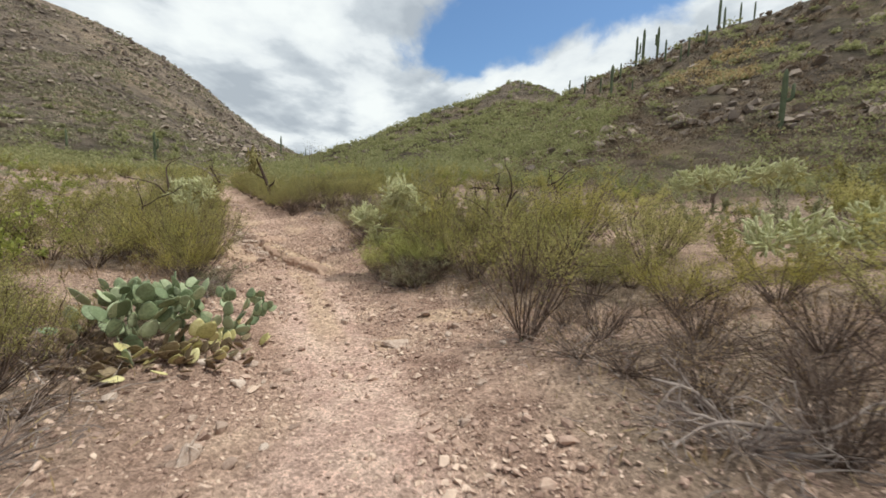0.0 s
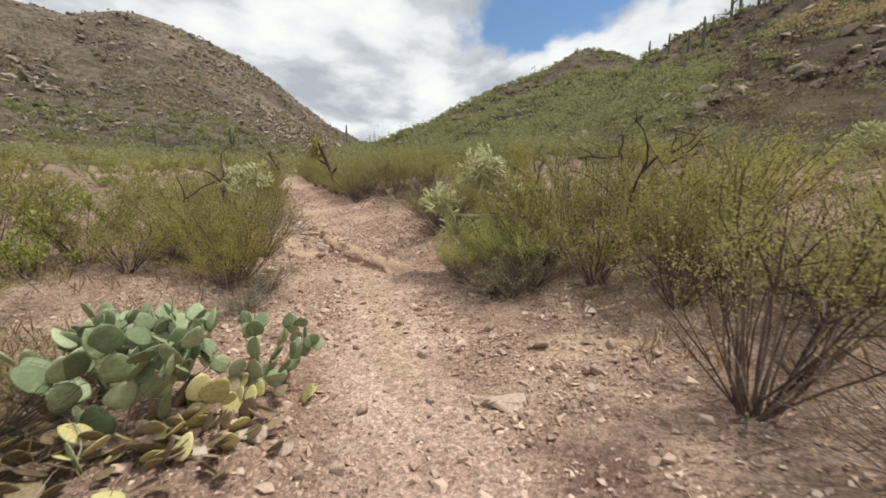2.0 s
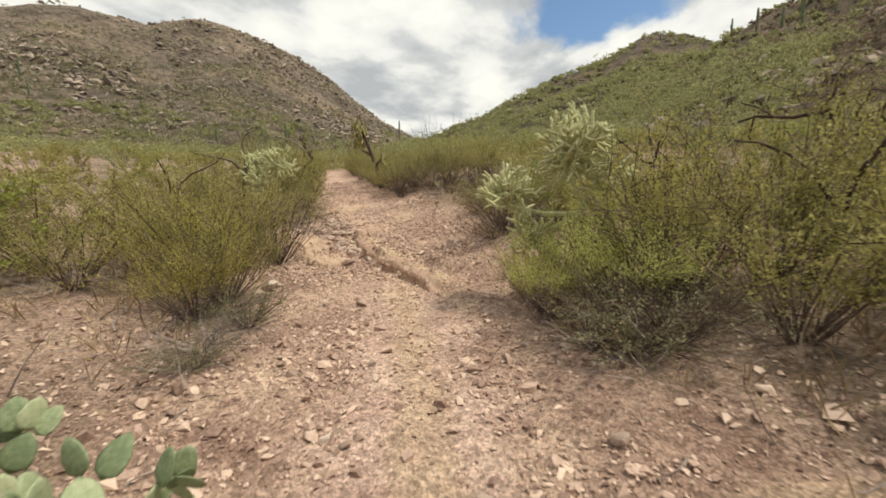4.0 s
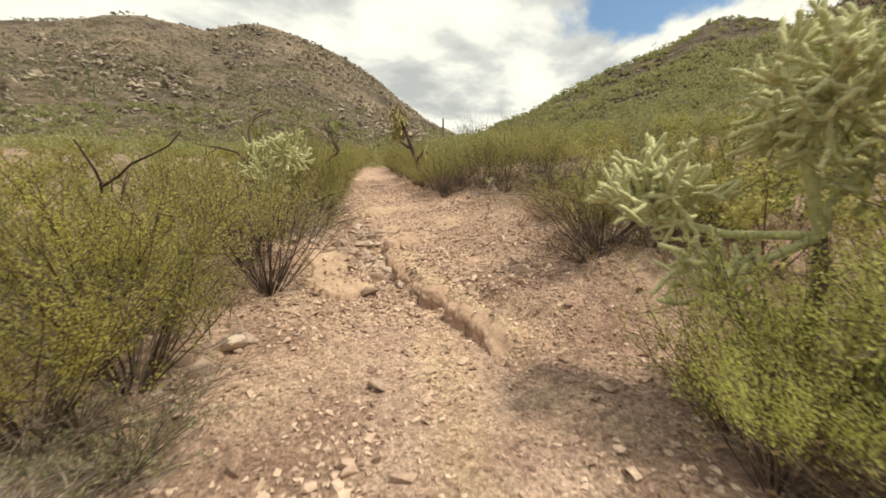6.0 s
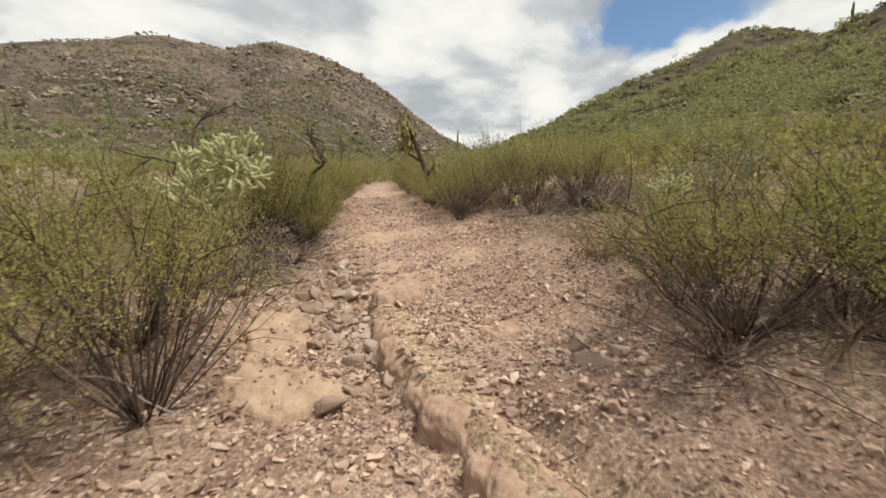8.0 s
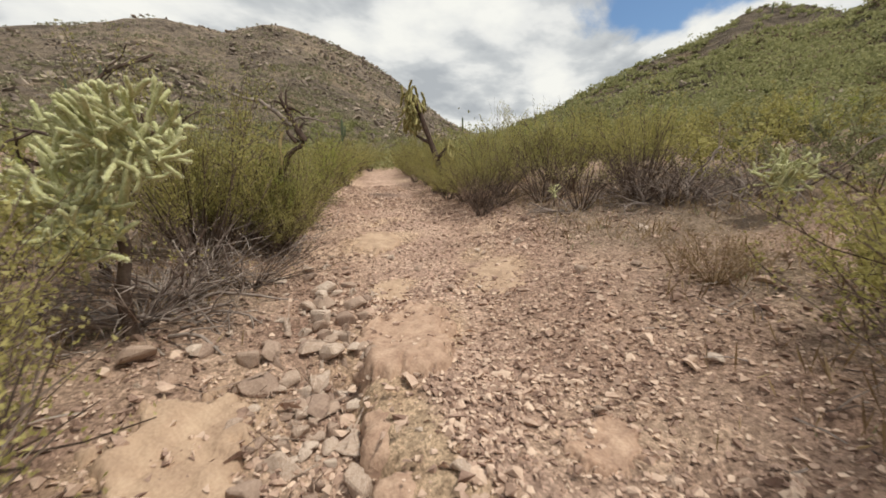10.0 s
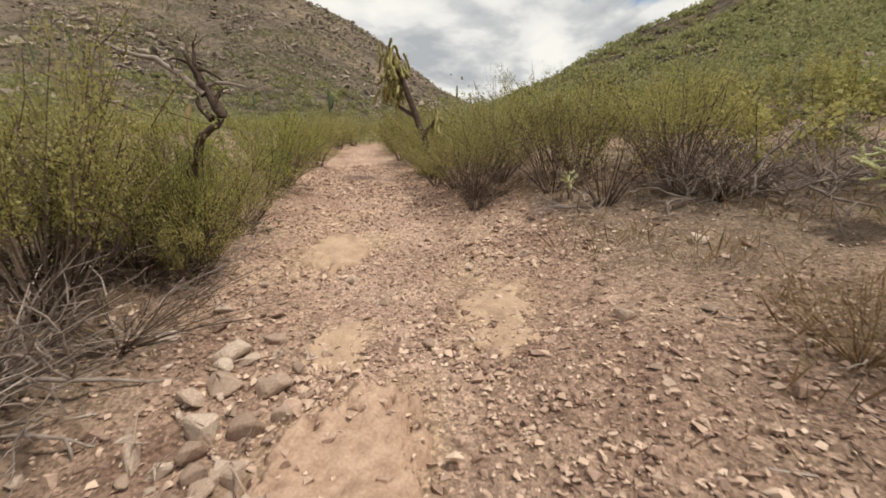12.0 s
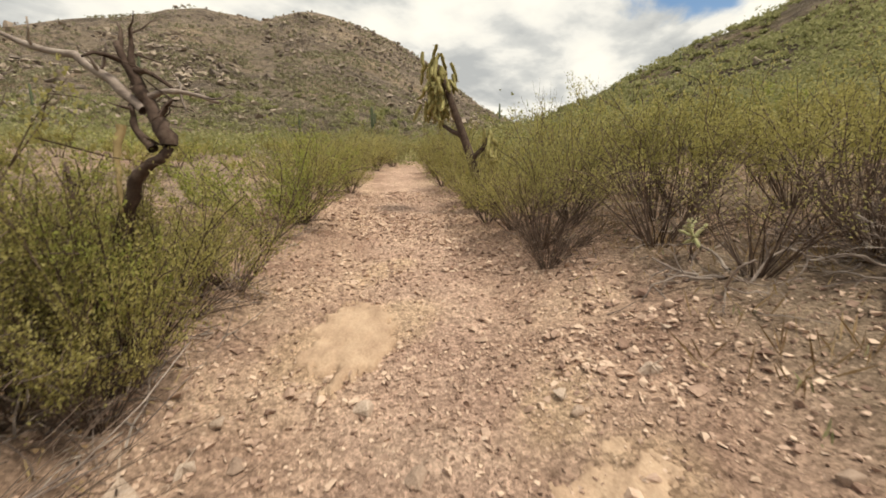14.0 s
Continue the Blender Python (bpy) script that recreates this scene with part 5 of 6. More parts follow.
for kind, x, y, tall, wide, name, label in [
        ("twiggy", 1.02, 4.75, 1.5, 1.25, "stemmy_shrub", "thin-stemmed shrub with bare lower stalks on gravel"),
        ("sparse_twiggy", -5.25, 17.3, 1.05, 1.2, "stemmy_shrub", "nearly bare shrub with dark forked stems"),
        ("sparse_twiggy", -4.5, 16.7, 0.95, 1.0, "stemmy_shrub", "nearly bare shrub with dark forked stems"),
        ("dry_b", 1.75, 4.3, 0.6, 0.6, "dry_shrub", "low dry brown shrub on gravel"),
        ("dry_a", 1.8, 2.6, 0.55, 0.6, "dry_shrub", "dry brown shrub with bare twisted stems"),
        ("dry_b", 2.1, 2.0, 0.85, 0.5, "dry_shrub", "tall dry brown shrub with upright stalks"),
        ("dead_b", 1.5, 3.2, 0.5, 0.6, "dead_brush", "arching tangle of dry brown twigs"),
        ("dead_b", 2.2, 3.4, 0.5, 0.7, "dead_brush", "arching tangle of dry brown twigs"),
        ("dead_b", 1.3, 3.7, 0.5, 0.7, "dead_brush", "arching tangle of dry brown twigs"),
        ("dead_b", 2.6, 2.7, 0.55, 0.7, "dead_brush", "arching tangle of dry brown twigs"),
        ("dead_a", 1.7, 2.15, 0.4, 0.6, "dead_brush", "bleached dead branches on dark soil"),
        ("dry_a", 2.5, 3.9, 0.6, 0.7, "dry_shrub", "dry brown shrub with bare twisted stems"),
        ("dry_a", 3.1, 3.2, 0.6, 0.7, "dry_shrub", "dry brown shrub with bare twisted stems"),
        ("dry_b", 2.9, 2.2, 0.8, 0.6, "dry_shrub", "tall dry brown shrub with upright stalks"),
        ("dry_a", 1.6, 5.2, 0.4, 0.6, "dry_shrub", "low dry brown shrub on gravel"),
        ("olive_c", 2.2, 5.9, 0.8, 0.9, "creosote_bush", OLIVE),
        ("fine_olive_b", -3.1, 2.6, 0.75, 0.7, "creosote_bush", OLIVE),
        ("olive_a", -3.9, 3.3, 0.75, 0.8, "creosote_bush", OLIVE),
        ("olive_b", -4.4, 2.5, 0.9, 0.9, "creosote_bush", OLIVE),
        ("grey_a", -4.9, 3.4, 0.6, 0.8, "grey_shrub", "low grey-green rounded shrub"),
        ("olive_b", 3.0, 6.4, 0.95, 1.0, "creosote_bush", OLIVE),
        ("olive_c", 3.7, 7.2, 1.2, 1.1, "creosote_bush", OLIVE),
        ("olive_a", 2.0, 7.4, 1.3, 1.1, "creosote_bush", OLIVE),
        ("olive_b", 4.4, 8.0, 1.2, 1.2, "creosote_bush", OLIVE),
        ("dead_b", -2.75, 2.5, 0.45, 0.6, "dead_brush", "arching tangle of dry brown twigs"),
        ("dead_b", -3.5, 3.6, 0.45, 0.7, "dead_brush", "arching tangle of dry brown twigs"),
        ("dead_a", -2.4, 2.0, 0.4, 0.5, "dead_brush", "bleached dead branches on stony soil"),
        ("olive_c", -3.3, 2.1, 0.8, 0.8, "creosote_bush", OLIVE),
        ("olive_b", -5.6, 4.6, 0.8, 1.0, "creosote_bush", OLIVE),
        ("olive_a", 4.0, 3.4, 0.8, 0.9, "creosote_bush", OLIVE),
        ("grey_a", 2.5, 6.7, 0.6, 0.9, "grey_shrub", "low grey-green rounded shrub"),
        ("dead_a", -3.95, 6.65, 0.35, 0.6, "dead_brush", "low tangle of grey dead twigs at the trail edge"),
        ("grey_a", -3.75, 6.4, 0.3, 0.45, "grey_shrub", "low grey shrub at the trail edge"),
        ("dry_a", -0.75, 7.55, 0.6, 0.8, "dry_shrub", "dry brown shrub with tangled bare stems"),
        ("dry_b", -0.2, 7.6, 0.6, 0.8, "dry_shrub", "dry brown shrub with tangled bare stems"),
        ("grey_a", -3.95, 7.2, 0.45, 0.6, "grey_shrub", "low grey shrub at the trail edge"),
        ("tan_a", -3.1, 13.95, 0.6, 0.7, "dry_shrub", "sparse tan dry shrub on stony ground"),
        ("dead_a", -7.35, 12.1, 0.75, 1.1, "dead_brush", "tangle of dead grey branches"),
        ("dead_a", -7.1, 11.6, 0.6, 0.9, "dead_brush", "tangle of dead grey branches"),
        ("dead_b", -7.2, 12.7, 0.6, 0.8, "dead_brush", "tangle of dead brown branches"),
        ("dead_a", -8.35, 13.5, 0.6, 0.9, "dead_brush", "tangle of dead grey branches"),
        ("dry_a", -7.8, 13.75, 0.85, 0.5, "dry_shrub", "dry brown shrub at the foot of a dead tree"),
        ("dead_b", -7.95, 13.3, 0.5, 0.7, "dead_brush", "tangle of dead brown branches"),
        ("dead_b", -6.1, 17.4, 0.5, 0.8, "dead_brush", "bare brown stems under a shrub"),
        ("dead_b", -5.0, 17.5, 0.5, 0.8, "dead_brush", "bare brown stems under a shrub"),
        ("dead_b", -4.0, 17.5, 0.5, 0.8, "dead_brush", "bare brown stems under a shrub"),
        ("dead_b", -8.3, 14.4, 0.4, 0.6, "dead_brush", "tangle of dead brown branches"),
        ("dry_b", -3.7, 17.1, 0.95, 0.9, "dry_shrub", "dense dark leafless shrub with bare stems"),
        ("dry_b", -3.3, 16.8, 0.7, 0.8, "dry_shrub", "dense dark leafless shrub with bare stems"),
        ("dry_b", -6.2, 16.8, 0.7, 0.6, "dry_shrub", "dense dark leafless shrub with bare stems"),
        ("dead_a", -3.0, 17.0, 0.7, 1.0, "dead_brush", "pile of bleached dead cactus branches"),
        ("dead_a", -2.2, 17.2, 0.8, 1.0, "dead_brush", "pile of bleached dead cactus branches"),
        ("dead_a", -3.6, 16.9, 0.5, 0.8, "dead_brush", "pile of bleached dead cactus branches"),
        ("dead_a", -6.3, 8.4, 0.45, 0.7, "dead_brush", "tangle of dead grey branches"),
        ("dead_b", -5.9, 9.1, 0.4, 0.6, "dead_brush", "tangle of dead brown branches"),
        ("dead_b", -2.2, 11.3, 0.5, 0.9, "dead_brush", "spreading bare brown stems under a shrub"),
        ("dead_b", -1.5, 11.5, 0.5, 0.9, "dead_brush", "spreading bare brown stems under a shrub"),
        ("dead_b", -0.8, 7.6, 0.5, 0.8, "dead_brush", "bare brown stems under a shrub"),
        ("tan_a", -0.95, 8.3, 0.5, 0.7, "dry_shrub", "low straw-coloured dry shrub under a cholla"),
        ("dead_b", -1.0, 8.75, 0.4, 0.7, "dead_brush", "bare brown stems under a cholla"),
        ("dead_b", -4.5, 7.3, 0.4, 0.8, "dead_brush", "bare brown stems under a shrub"),
        ("dry_b", -3.0, 2.3, 0.6, 0.5, "dry_shrub", "dry brown shrub with bare stems"),
        ("dry_a", -3.4, 2.9, 0.5, 0.5, "dry_shrub", "dry brown shrub with bare stems"),
        ("olive_c", -3.6, 3.0, 0.75, 0.7, "creosote_bush", OLIVE),
        ("olive_b", -4.6, 4.0, 0.7, 0.8, "creosote_bush", OLIVE),
        ("olive_a", -3.75, 4.1, 0.5, 0.5, "creosote_bush", OLIVE),
        ("dry_a", -4.4, 5.4, 0.35, 0.4, "dry_shrub", "small dry brown shrub on bare soil")]:
    bush(kind, x, y, tall, wide, name=name, label=label)


def fill_bushes():
    """The open scrub beyond the plants set out one by one."""
    rng = np.random.default_rng(41)
    taken = [(o.matrix_world.translation.x, o.matrix_world.translation.y) for o in scene.objects if o.parent is None and o.get("category") in ("shrub", "cactus", "tree")]
    clear = [(o.location.x - 0.6 * o.location.x / 9, o.location.y - 0.6) for o in scene.objects if o.name.startswith(("cholla_cactus", "prickly_pear"))]
    kinds = ["mid_a", "mid_a", "mid_b", "mid_c", "mid_d", "mid_d", "mid_e"]
    n = tries = 0
    while n < 215 and tries < 20000:
        tries += 1
        x, y = rng.uniform(-22, 14), rng.uniform(-0.5, 32)
        d, k = along(TRAIL, np.array([x]), np.array([y]))
        a = abs(d[0])
        if a < 3.0 or rng.uniform() > 1.2 - a / 15 or min((x - p) ** 2 + (y - q) ** 2 for p, q in taken) < 0.75 or min((x - p) ** 2 + (y - q) ** 2 for p, q in clear) < 2.4:
            continue
        if 1 < x < 4 and y < 6.5 or (-6.8 < x < -3 and y < 6.6):
            continue
        taken.append((x, y))
        t = rng.uniform(0.8, 1.45) * (0.62 if x < -8.8 and y > 11 else 1.0)
        kind = kinds[rng.integers(7)]
        if kind == "mid_e":
            t *= 0.7
        bush(kind, x, y, t, t * rng.uniform(0.95, 1.3), name="desert_shrub", label="dry brown shrub among the valley scrub" if kind == "mid_e" else "olive-green desert shrub on the valley floor", group="valley shrubs")
        n += 1


fill_bushes()


def dry_weeds():
    """Thin dry stalks and seedlings standing between the shrubs."""
    rng = np.random.default_rng(47)
    for name, n, mat, size, label in (("dry_weeds", 9000, M_LEAF_DRY, 0.22, "thin brown dry weeds standing among the shrubs"), ("grey_weeds", 2200, M_LEAF_GREY, 0.08, "small grey-green weeds among the shrubs")):
        x, y = rng.uniform(-11, 6, n), rng.uniform(1.2, 21, n)
        d, k = along(TRAIL, x, y)
        keep = (np.abs(d) > 1.7) & (np.abs(d) < 6.5) & (rng.uniform(size=n) < smooth(0.38, 0.62, fbm(x * 1.1, y * 1.1, 3, 48)) * smooth(1.6, 2.6, np.abs(d)))
        x, y = np.repeat(x[keep], 4), np.repeat(y[keep], 4)
        x, y = x + rng.normal(size=len(x)) * 0.04, y + rng.normal(size=len(y)) * 0.04
        way = rng.normal(size=(len(x), 3)) * (0.45, 0.45, 0.1) + (0, 0, 1)
        s = Soup()
        s.leaves(np.stack([x, y, height(x, y) - 0.01], 1), rng, size, 0.05 if name == "dry_weeds" else 0.16, 0.9, way)
        tagged(new(name, s.mesh(name, mat)), label, "weeds", kind="stuff")


dry_weeds()


def twig_litter():
    """Dead twigs and tufts of dry grass between the plants."""
    rng = np.random.default_rng(43)
    tw, gr = Soup(), Soup()
    spots = [o.matrix_world.translation.copy() for o in scene.objects if o.parent is None and o.get("category") == "shrub" and abs(along(TRAIL, np.array([o.location.x]), np.array([o.location.y]))[0][0]) < 5.5 and 0 < o.location.y < 20]
    for s in spots:
        for i in range(24):
            a, r = rng.uniform(0, 6.28), abs(rng.normal()) * 0.6
            x, y = s.x + r * math.cos(a), s.y + r * math.sin(a)
            if abs(along(TRAIL, np.array([x]), np.array([y]))[0][0]) < 1.35:
                continue
            z = ground_z(x, y)
            w = rng.normal(size=3) * (1, 1, 0.25)
            l = stem_line(rng, (x, y, z + 0.015), w + (0, 0, 0.12), rng.uniform(0.12, 0.5), 5, 0.22, -0.03)
            tw.tube(l, np.linspace(0.006, 0.002, 5) * rng.uniform(0.6, 1.3), 3)
        n = 26
        x, y = s.x + rng.normal(size=n) * 0.6, s.y + rng.normal(size=n) * 0.6
        keep = np.abs(along(TRAIL, x, y)[0]) > 1.3
        x, y = x[keep], y[keep]
        gr.leaves(np.stack([x, y, height(x, y) - 0.01], 1), rng, 0.12, 0.08, 0.9)
    tagged(new("twig_litter", tw.mesh("twig_litter", M_DEAD)), "grey dead twigs littering the ground under the shrubs", "twigs", kind="stuff")
    tagged(new("dry_grass", gr.mesh("dry_grass", M_STRAW)), "sparse blades of dry straw-coloured grass", "grass", kind="stuff")


twig_litter()

# ---- loose stones ----
def on_trail(rng, n):
    k = rng.uniform(2, 13.2, n)
    i = k.astype(int)
    p = TRAIL[i] + (TRAIL[i + 1] - TRAIL[i]) * (k % 1)[:, None]
    d = rng.normal(size=n) * 1.25 + np.where(k > 6, 0.3, 0)
    nx, ny = (TRAIL[i + 1] - TRAIL[i])[:, 1], -(TRAIL[i + 1] - TRAIL[i])[:, 0]
    L = np.hypot(nx, ny)
    x, y = p[:, 0] + nx / L * d, p[:, 1] + ny / L * d
    clump = vnoise(x * 1.3, y * 1.3, 81)
    tan = (np.hypot((x + 5.3) / 0.5, (y - 12.7) / 0.8) < 1) | (np.hypot((x + 7.2) / 0.3, (y - 15.05) / 0.7) < 1)
    keep = (rng.uniform(size=n) < 0.3 + 0.95 * clump) & (~tan | (rng.uniform(size=n) < 0.25)) & ((np.abs(d) > 0.45) | (k > 7.5) | (rng.uniform(size=n) < 0.3))
    rd, rk = along(RUT, x, y)
    keep &= ~((rd < 0.07) & (rd > -0.34) & (rk > 0.4) & (rk < 6.2)) | (rng.uniform(size=n) < 0.12)       # the ledge is swept bare
    return x[keep], y[keep], (0.6 + 0.6 * clump)[keep]


scatter_stones("gravel", 52000, 6, on_trail, 0.019, M_STONE, "loose pinkish angular gravel along the trail")
def beside_trail(rng, n):
    x, y, k = on_trail(rng, n)
    d, place = along(TRAIL, x, y)
    push = np.sign(d) * rng.uniform(0.6, 2.4, len(x))
    return x + push * 0.9, y + push * 0.45, k


scatter_stones("side_gravel", 26000, 8, beside_trail, 0.02, M_STONE, "loose brown gravel on the ground beside the trail")
def on_wash(rng, n):
    x, y, k = on_trail(rng, n)
    far = along(TRAIL, x, y)[1] > 6.5
    return x[far], y[far], k[far]


scatter_stones("wash_gravel", 26000, 12, on_wash, 0.024, M_STONE, "coarse pinkish gravel covering the wash")
scatter_stones("stones", 5000, 7, on_trail, 0.042, M_STONE, "scattered pinkish fist-sized stones")

for i, (x, y, s) in enumerate([(-0.75, 6.4, 0.09), (-2.2, 4.3, 0.09), (-1.6, 4.15, 0.08), (-5.1, 8.74, 0.07), (-4.6, 8.1, 0.13), (-4.4, 7.95, 0.1), (-2.94, 9.93, 0.09), (-6.55, 12.9, 0.13),
                               (-3.63, 15.6, 0.12), (-6.6, 11.3, 0.15), (0.2, 5.45, 0.09), (0.75, 5.7, 0.08), (-5.72, 12.1, 0.14), (-5.62, 11.8, 0.15), (-5.85, 11.55, 0.16), (-6.43, 11.65, 0.12), (-6.05, 12.35, 0.12),
                               (-6.5, 12.98, 0.15), (-6.12, 12.45, 0.16), (-5.8, 12.35, 0.12), (-5.98, 12.6, 0.13), (-6.25, 12.2, 0.12), (-5.9, 12.1, 0.14), (-4.92, 11.0, 0.19), (-4.75, 11.2, 0.15), (-4.62, 10.35, 0.15), (-4.95, 11.35, 0.14), (-4.75, 8.62, 0.15), (-4.68, 8.42, 0.15), (-3.15, 11.62, 0.18)]):
    rock(x, y, s, i)


def rock_piles():
    """Fist to head-sized rocks in drifts beside the trail and below the ledge."""
    rng = np.random.default_rng(19)
    spots = [(-5.75, 11.95, 0.28, 26), (-5.45, 11.5, 0.25, 22), (-6.15, 12.75, 0.22, 14), (-5.15, 11.35, 0.3, 16), (-4.8, 10.75, 0.35, 14), (-5.75, 11.8, 0.4, 30), (-6.0, 12.3, 0.35, 22), (-5.3, 11.0, 0.35, 20), (-5.5, 11.9, 0.3, 14), (0.6, 5.4, 0.6, 26), (-0.1, 5.2, 0.5, 18), (-2.0, 3.9, 0.5, 16), (-2.6, 6.2, 0.6, 10), (-4.5, 8.2, 0.4, 12), (-3.2, 11.3, 0.6, 12), (-7.0, 13.6, 0.4, 16), (-6.6, 12.9, 0.3, 12), (-4.6, 14.2, 0.9, 18), (0.6, 2.6, 0.4, 12), (-1.3, 2.6, 0.3, 10)]
    i = 0
    for cx, cy, sp, n in spots:
        for _ in range(n if cx < -0.9 else n // 2):
            rock(cx + rng.normal() * sp, cy + rng.normal() * sp, float(np.clip((0.085 if i < 62 else 0.06 if cx < -0.9 else 0.042) * rng.lognormal(0, 0.4), 0.035, 0.15)), i, rng.uniform(0.6, 1.0), rng.uniform(1, 360))
            i += 1


rock_piles()


def hardpan(x, y, sx, sy, turn, high, seed, label="patch of tan hardened earth bared in the trail", mat=None):
    """A low, lumpy shield of hardened earth with a ragged rim."""
    n = 72
    u, v = np.meshgrid(np.linspace(-1.25, 1.25, n), np.linspace(-1.25, 1.25, n))
    c, q = math.cos(radians(turn)), math.sin(radians(turn))
    X, Y = x + c * u * sx - q * v * sy, y + q * u * sx + c * v * sy
    r = 1.3 * np.hypot(u, v) - 0.15 + (fbm(X * 5.5, Y * 5.5, 6, seed, 0.72) - 0.5) * 1.9 + 3 * smooth(1.05, 1.25, np.hypot(u, v))
    lump = fbm(X * 4, Y * 4, 4, seed + 7, 0.55)
    Z = height(X, Y) + high * smooth(1.05, 0.75, r) * (0.45 + 0.9 * lump) + 0.018 * (fbm(X * 20, Y * 20, 3, seed + 3) - 0.5) - 0.012 - 0.06 * smooth(0.92, 1.15, r)
    i = (np.arange(n - 1)[:, None] * n + np.arange(n - 1)[None, :]).ravel()
    me = bpy.data.meshes.new("hardpan")
    me.from_pydata(np.stack([X.ravel(), Y.ravel(), Z.ravel()], 1), [], np.stack([i, i + 1, i + n + 1, i + n], 1).tolist())
    me.polygons.foreach_set("use_smooth", np.ones(len(me.polygons), bool))
    me.materials.append(mat or M_HARDPAN)
    return tagged(new("hardpan", me), label, "ground", kind="structure")


hardpan(-5.35, 12.55, 0.42, 0.75, 25, 0.09, 301)
hardpan(-7.25, 15.0, 0.36, 0.75, 30, 0.055, 302, "patch of pale tan packed sand in the trail", M_SAND)
hardpan(-5.7, 10.95, 0.4, 0.65, 30, 0.085, 303, "patch of pale tan packed sand in the trail", M_SAND)
hardpan(-5.05, 10.3, 0.5, 0.36, 20, 0.07, 304, "patch of pale tan packed sand in the trail", M_SAND)
rock(-3.0, 11.45, 0.24, 5, 0.5, 25, "tan block of rock standing out at the trail's edge")
rock(-2.82, 11.6, 0.15, 2, 0.5, 70, "tan block of rock standing out at the trail's edge")
hardpan(-5.15, 14.25, 0.36, 0.62, 30, 0.022, 308, "patch of pale tan packed sand in the trail", M_SAND)
hardpan(-6.05, 13.45, 0.25, 0.4, 30, 0.03, 309, "patch of pale tan packed sand in the trail", M_SAND)
hardpan(-3.85, 11.95, 0.2, 0.26, -15, 0.04, 307)


def earth_ledge():
    """The rib of hardened earth that crosses the trail: a broken, undercut face on its lower side, a rounded crest, a sloping back."""
    st = np.linspace(0.15, 6.75, 460)
    px, py = np.interp(st, range(len(RUT)), RUT[:, 0]), np.interp(st, range(len(RUT)), RUT[:, 1])
    k = np.ones(31) / 31
    px, py = (np.convolve(np.pad(v, 15, mode="edge"), k, "valid") for v in (px, py))
    tx, ty = np.gradient(px), np.gradient(py)
    L = np.hypot(tx, ty)
    nx, ny = -ty / L, tx / L             # away from the low side
    run = np.cumsum(L)
    prof = [(-0.20, -0.06), (-0.11, -0.035), (-0.06, 0.0), (-0.05, 0.04), (-0.055, 0.08), (-0.035, 0.125), (0.0, 0.15), (0.05, 0.16), (0.12, 0.15), (0.2, 0.13), (0.3, 0.10), (0.42, 0.05)]
    cut = np.linspace(0, len(prof) - 1, 40)
    arc = np.insert(np.cumsum(np.hypot(*np.diff(np.array(prof), axis=0).T)), 0, 0)
    arc = np.interp(cut, range(len(prof)), arc)
    PW, PH = np.interp(cut, range(len(prof)), [p[0] for p in prof]), np.interp(cut, range(len(prof)), [p[1] for p in prof])
    ease = smooth(0.15, 0.9, st) * smooth(6.75, 5.4, st)
    sway = (fbm(run * 1.6, run * 0 + 3.1, 3, 401) - 0.5) * 0.14 + (fbm(run * 6, run * 0 + 5.1, 3, 411) - 0.5) * 0.10
    tall = 1.05 + 0.6 * fbm(run * 1.5, run * 0 + 2.2, 3, 403)
    crack = smooth(0.035, 0.0, np.abs(fbm(run * 1.9, run * 0 + 7.7, 2, 406) - 0.5))       # where the rib has split into blocks
    low = height(px - nx * 0.28, py - ny * 0.28)
    V = []
    for w, h, q in zip(PW, PH, arc):
        skew = run + 0.5 * q
        dent = (fbm(skew * 7, run * 0 + q * 9, 4, 408, 0.55) - 0.5) * 0.075 + (fbm(skew * 26, run * 0 + q * 26, 3, 412) - 0.5) * 0.022
        back = smooth(0.10, 0.40, w)
        W = w * (0.75 + 0.5 * tall) + sway - dent * (1 - back) + crack * 0.07 * (1 - back)
        X, Y = px + nx * W, py + ny * W
        G = height(X, Y)
        Z = (low + h * tall * (1 - 0.35 * crack)) * (1 - back) + (G - 0.03) * back + dent * 0.55
        if h > 0:
            Z = np.where(back < 0.7, np.maximum(Z, G - 0.02), Z)
        V.append(np.stack([X, Y, G - 0.06 + (Z - G + 0.06) * ease], 1))
    V = np.concatenate(V)
    n = len(st)
    i = (np.arange(len(cut) - 1)[:, None] * n + np.arange(n - 1)[None, :]).ravel()
    me = bpy.data.meshes.new("earth_ledge")
    me.from_pydata(V, [], np.stack([i, i + 1, i + n + 1, i + n], 1).tolist())
    me.polygons.foreach_set("use_smooth", np.ones(len(me.polygons), bool))
    me.materials.append(M_HARDPAN)
    tagged(new("earth_ledge", me), "eroded tan earth ledge cutting across the trail", "ledge", kind="structure")


earth_ledge()


def on_hardpan(rng, n):
    i = rng.integers(0, 5, n)
    c = np.array([(-5.35, 12.55), (-5.75, 11.15), (-5.25, 10.6), (-4.3, 11.0), (-3.4, 10.35)])[i]
    p = c + rng.normal(size=(n, 2)) * (0.4, 0.45)
    return p[:, 0], p[:, 1], rng.uniform(0.6, 1.3, n)


scatter_stones("ledge_pebbles", 700, 23, on_hardpan, 0.026, M_STONE, "small stones strewn over the bared hardpan", 0.05)
# a flat slab bared in the trail
slab = rock(-0.6, 5.05, 0.26, 3, 0.25, 40, "flat pale slab of rock bared in the trail")


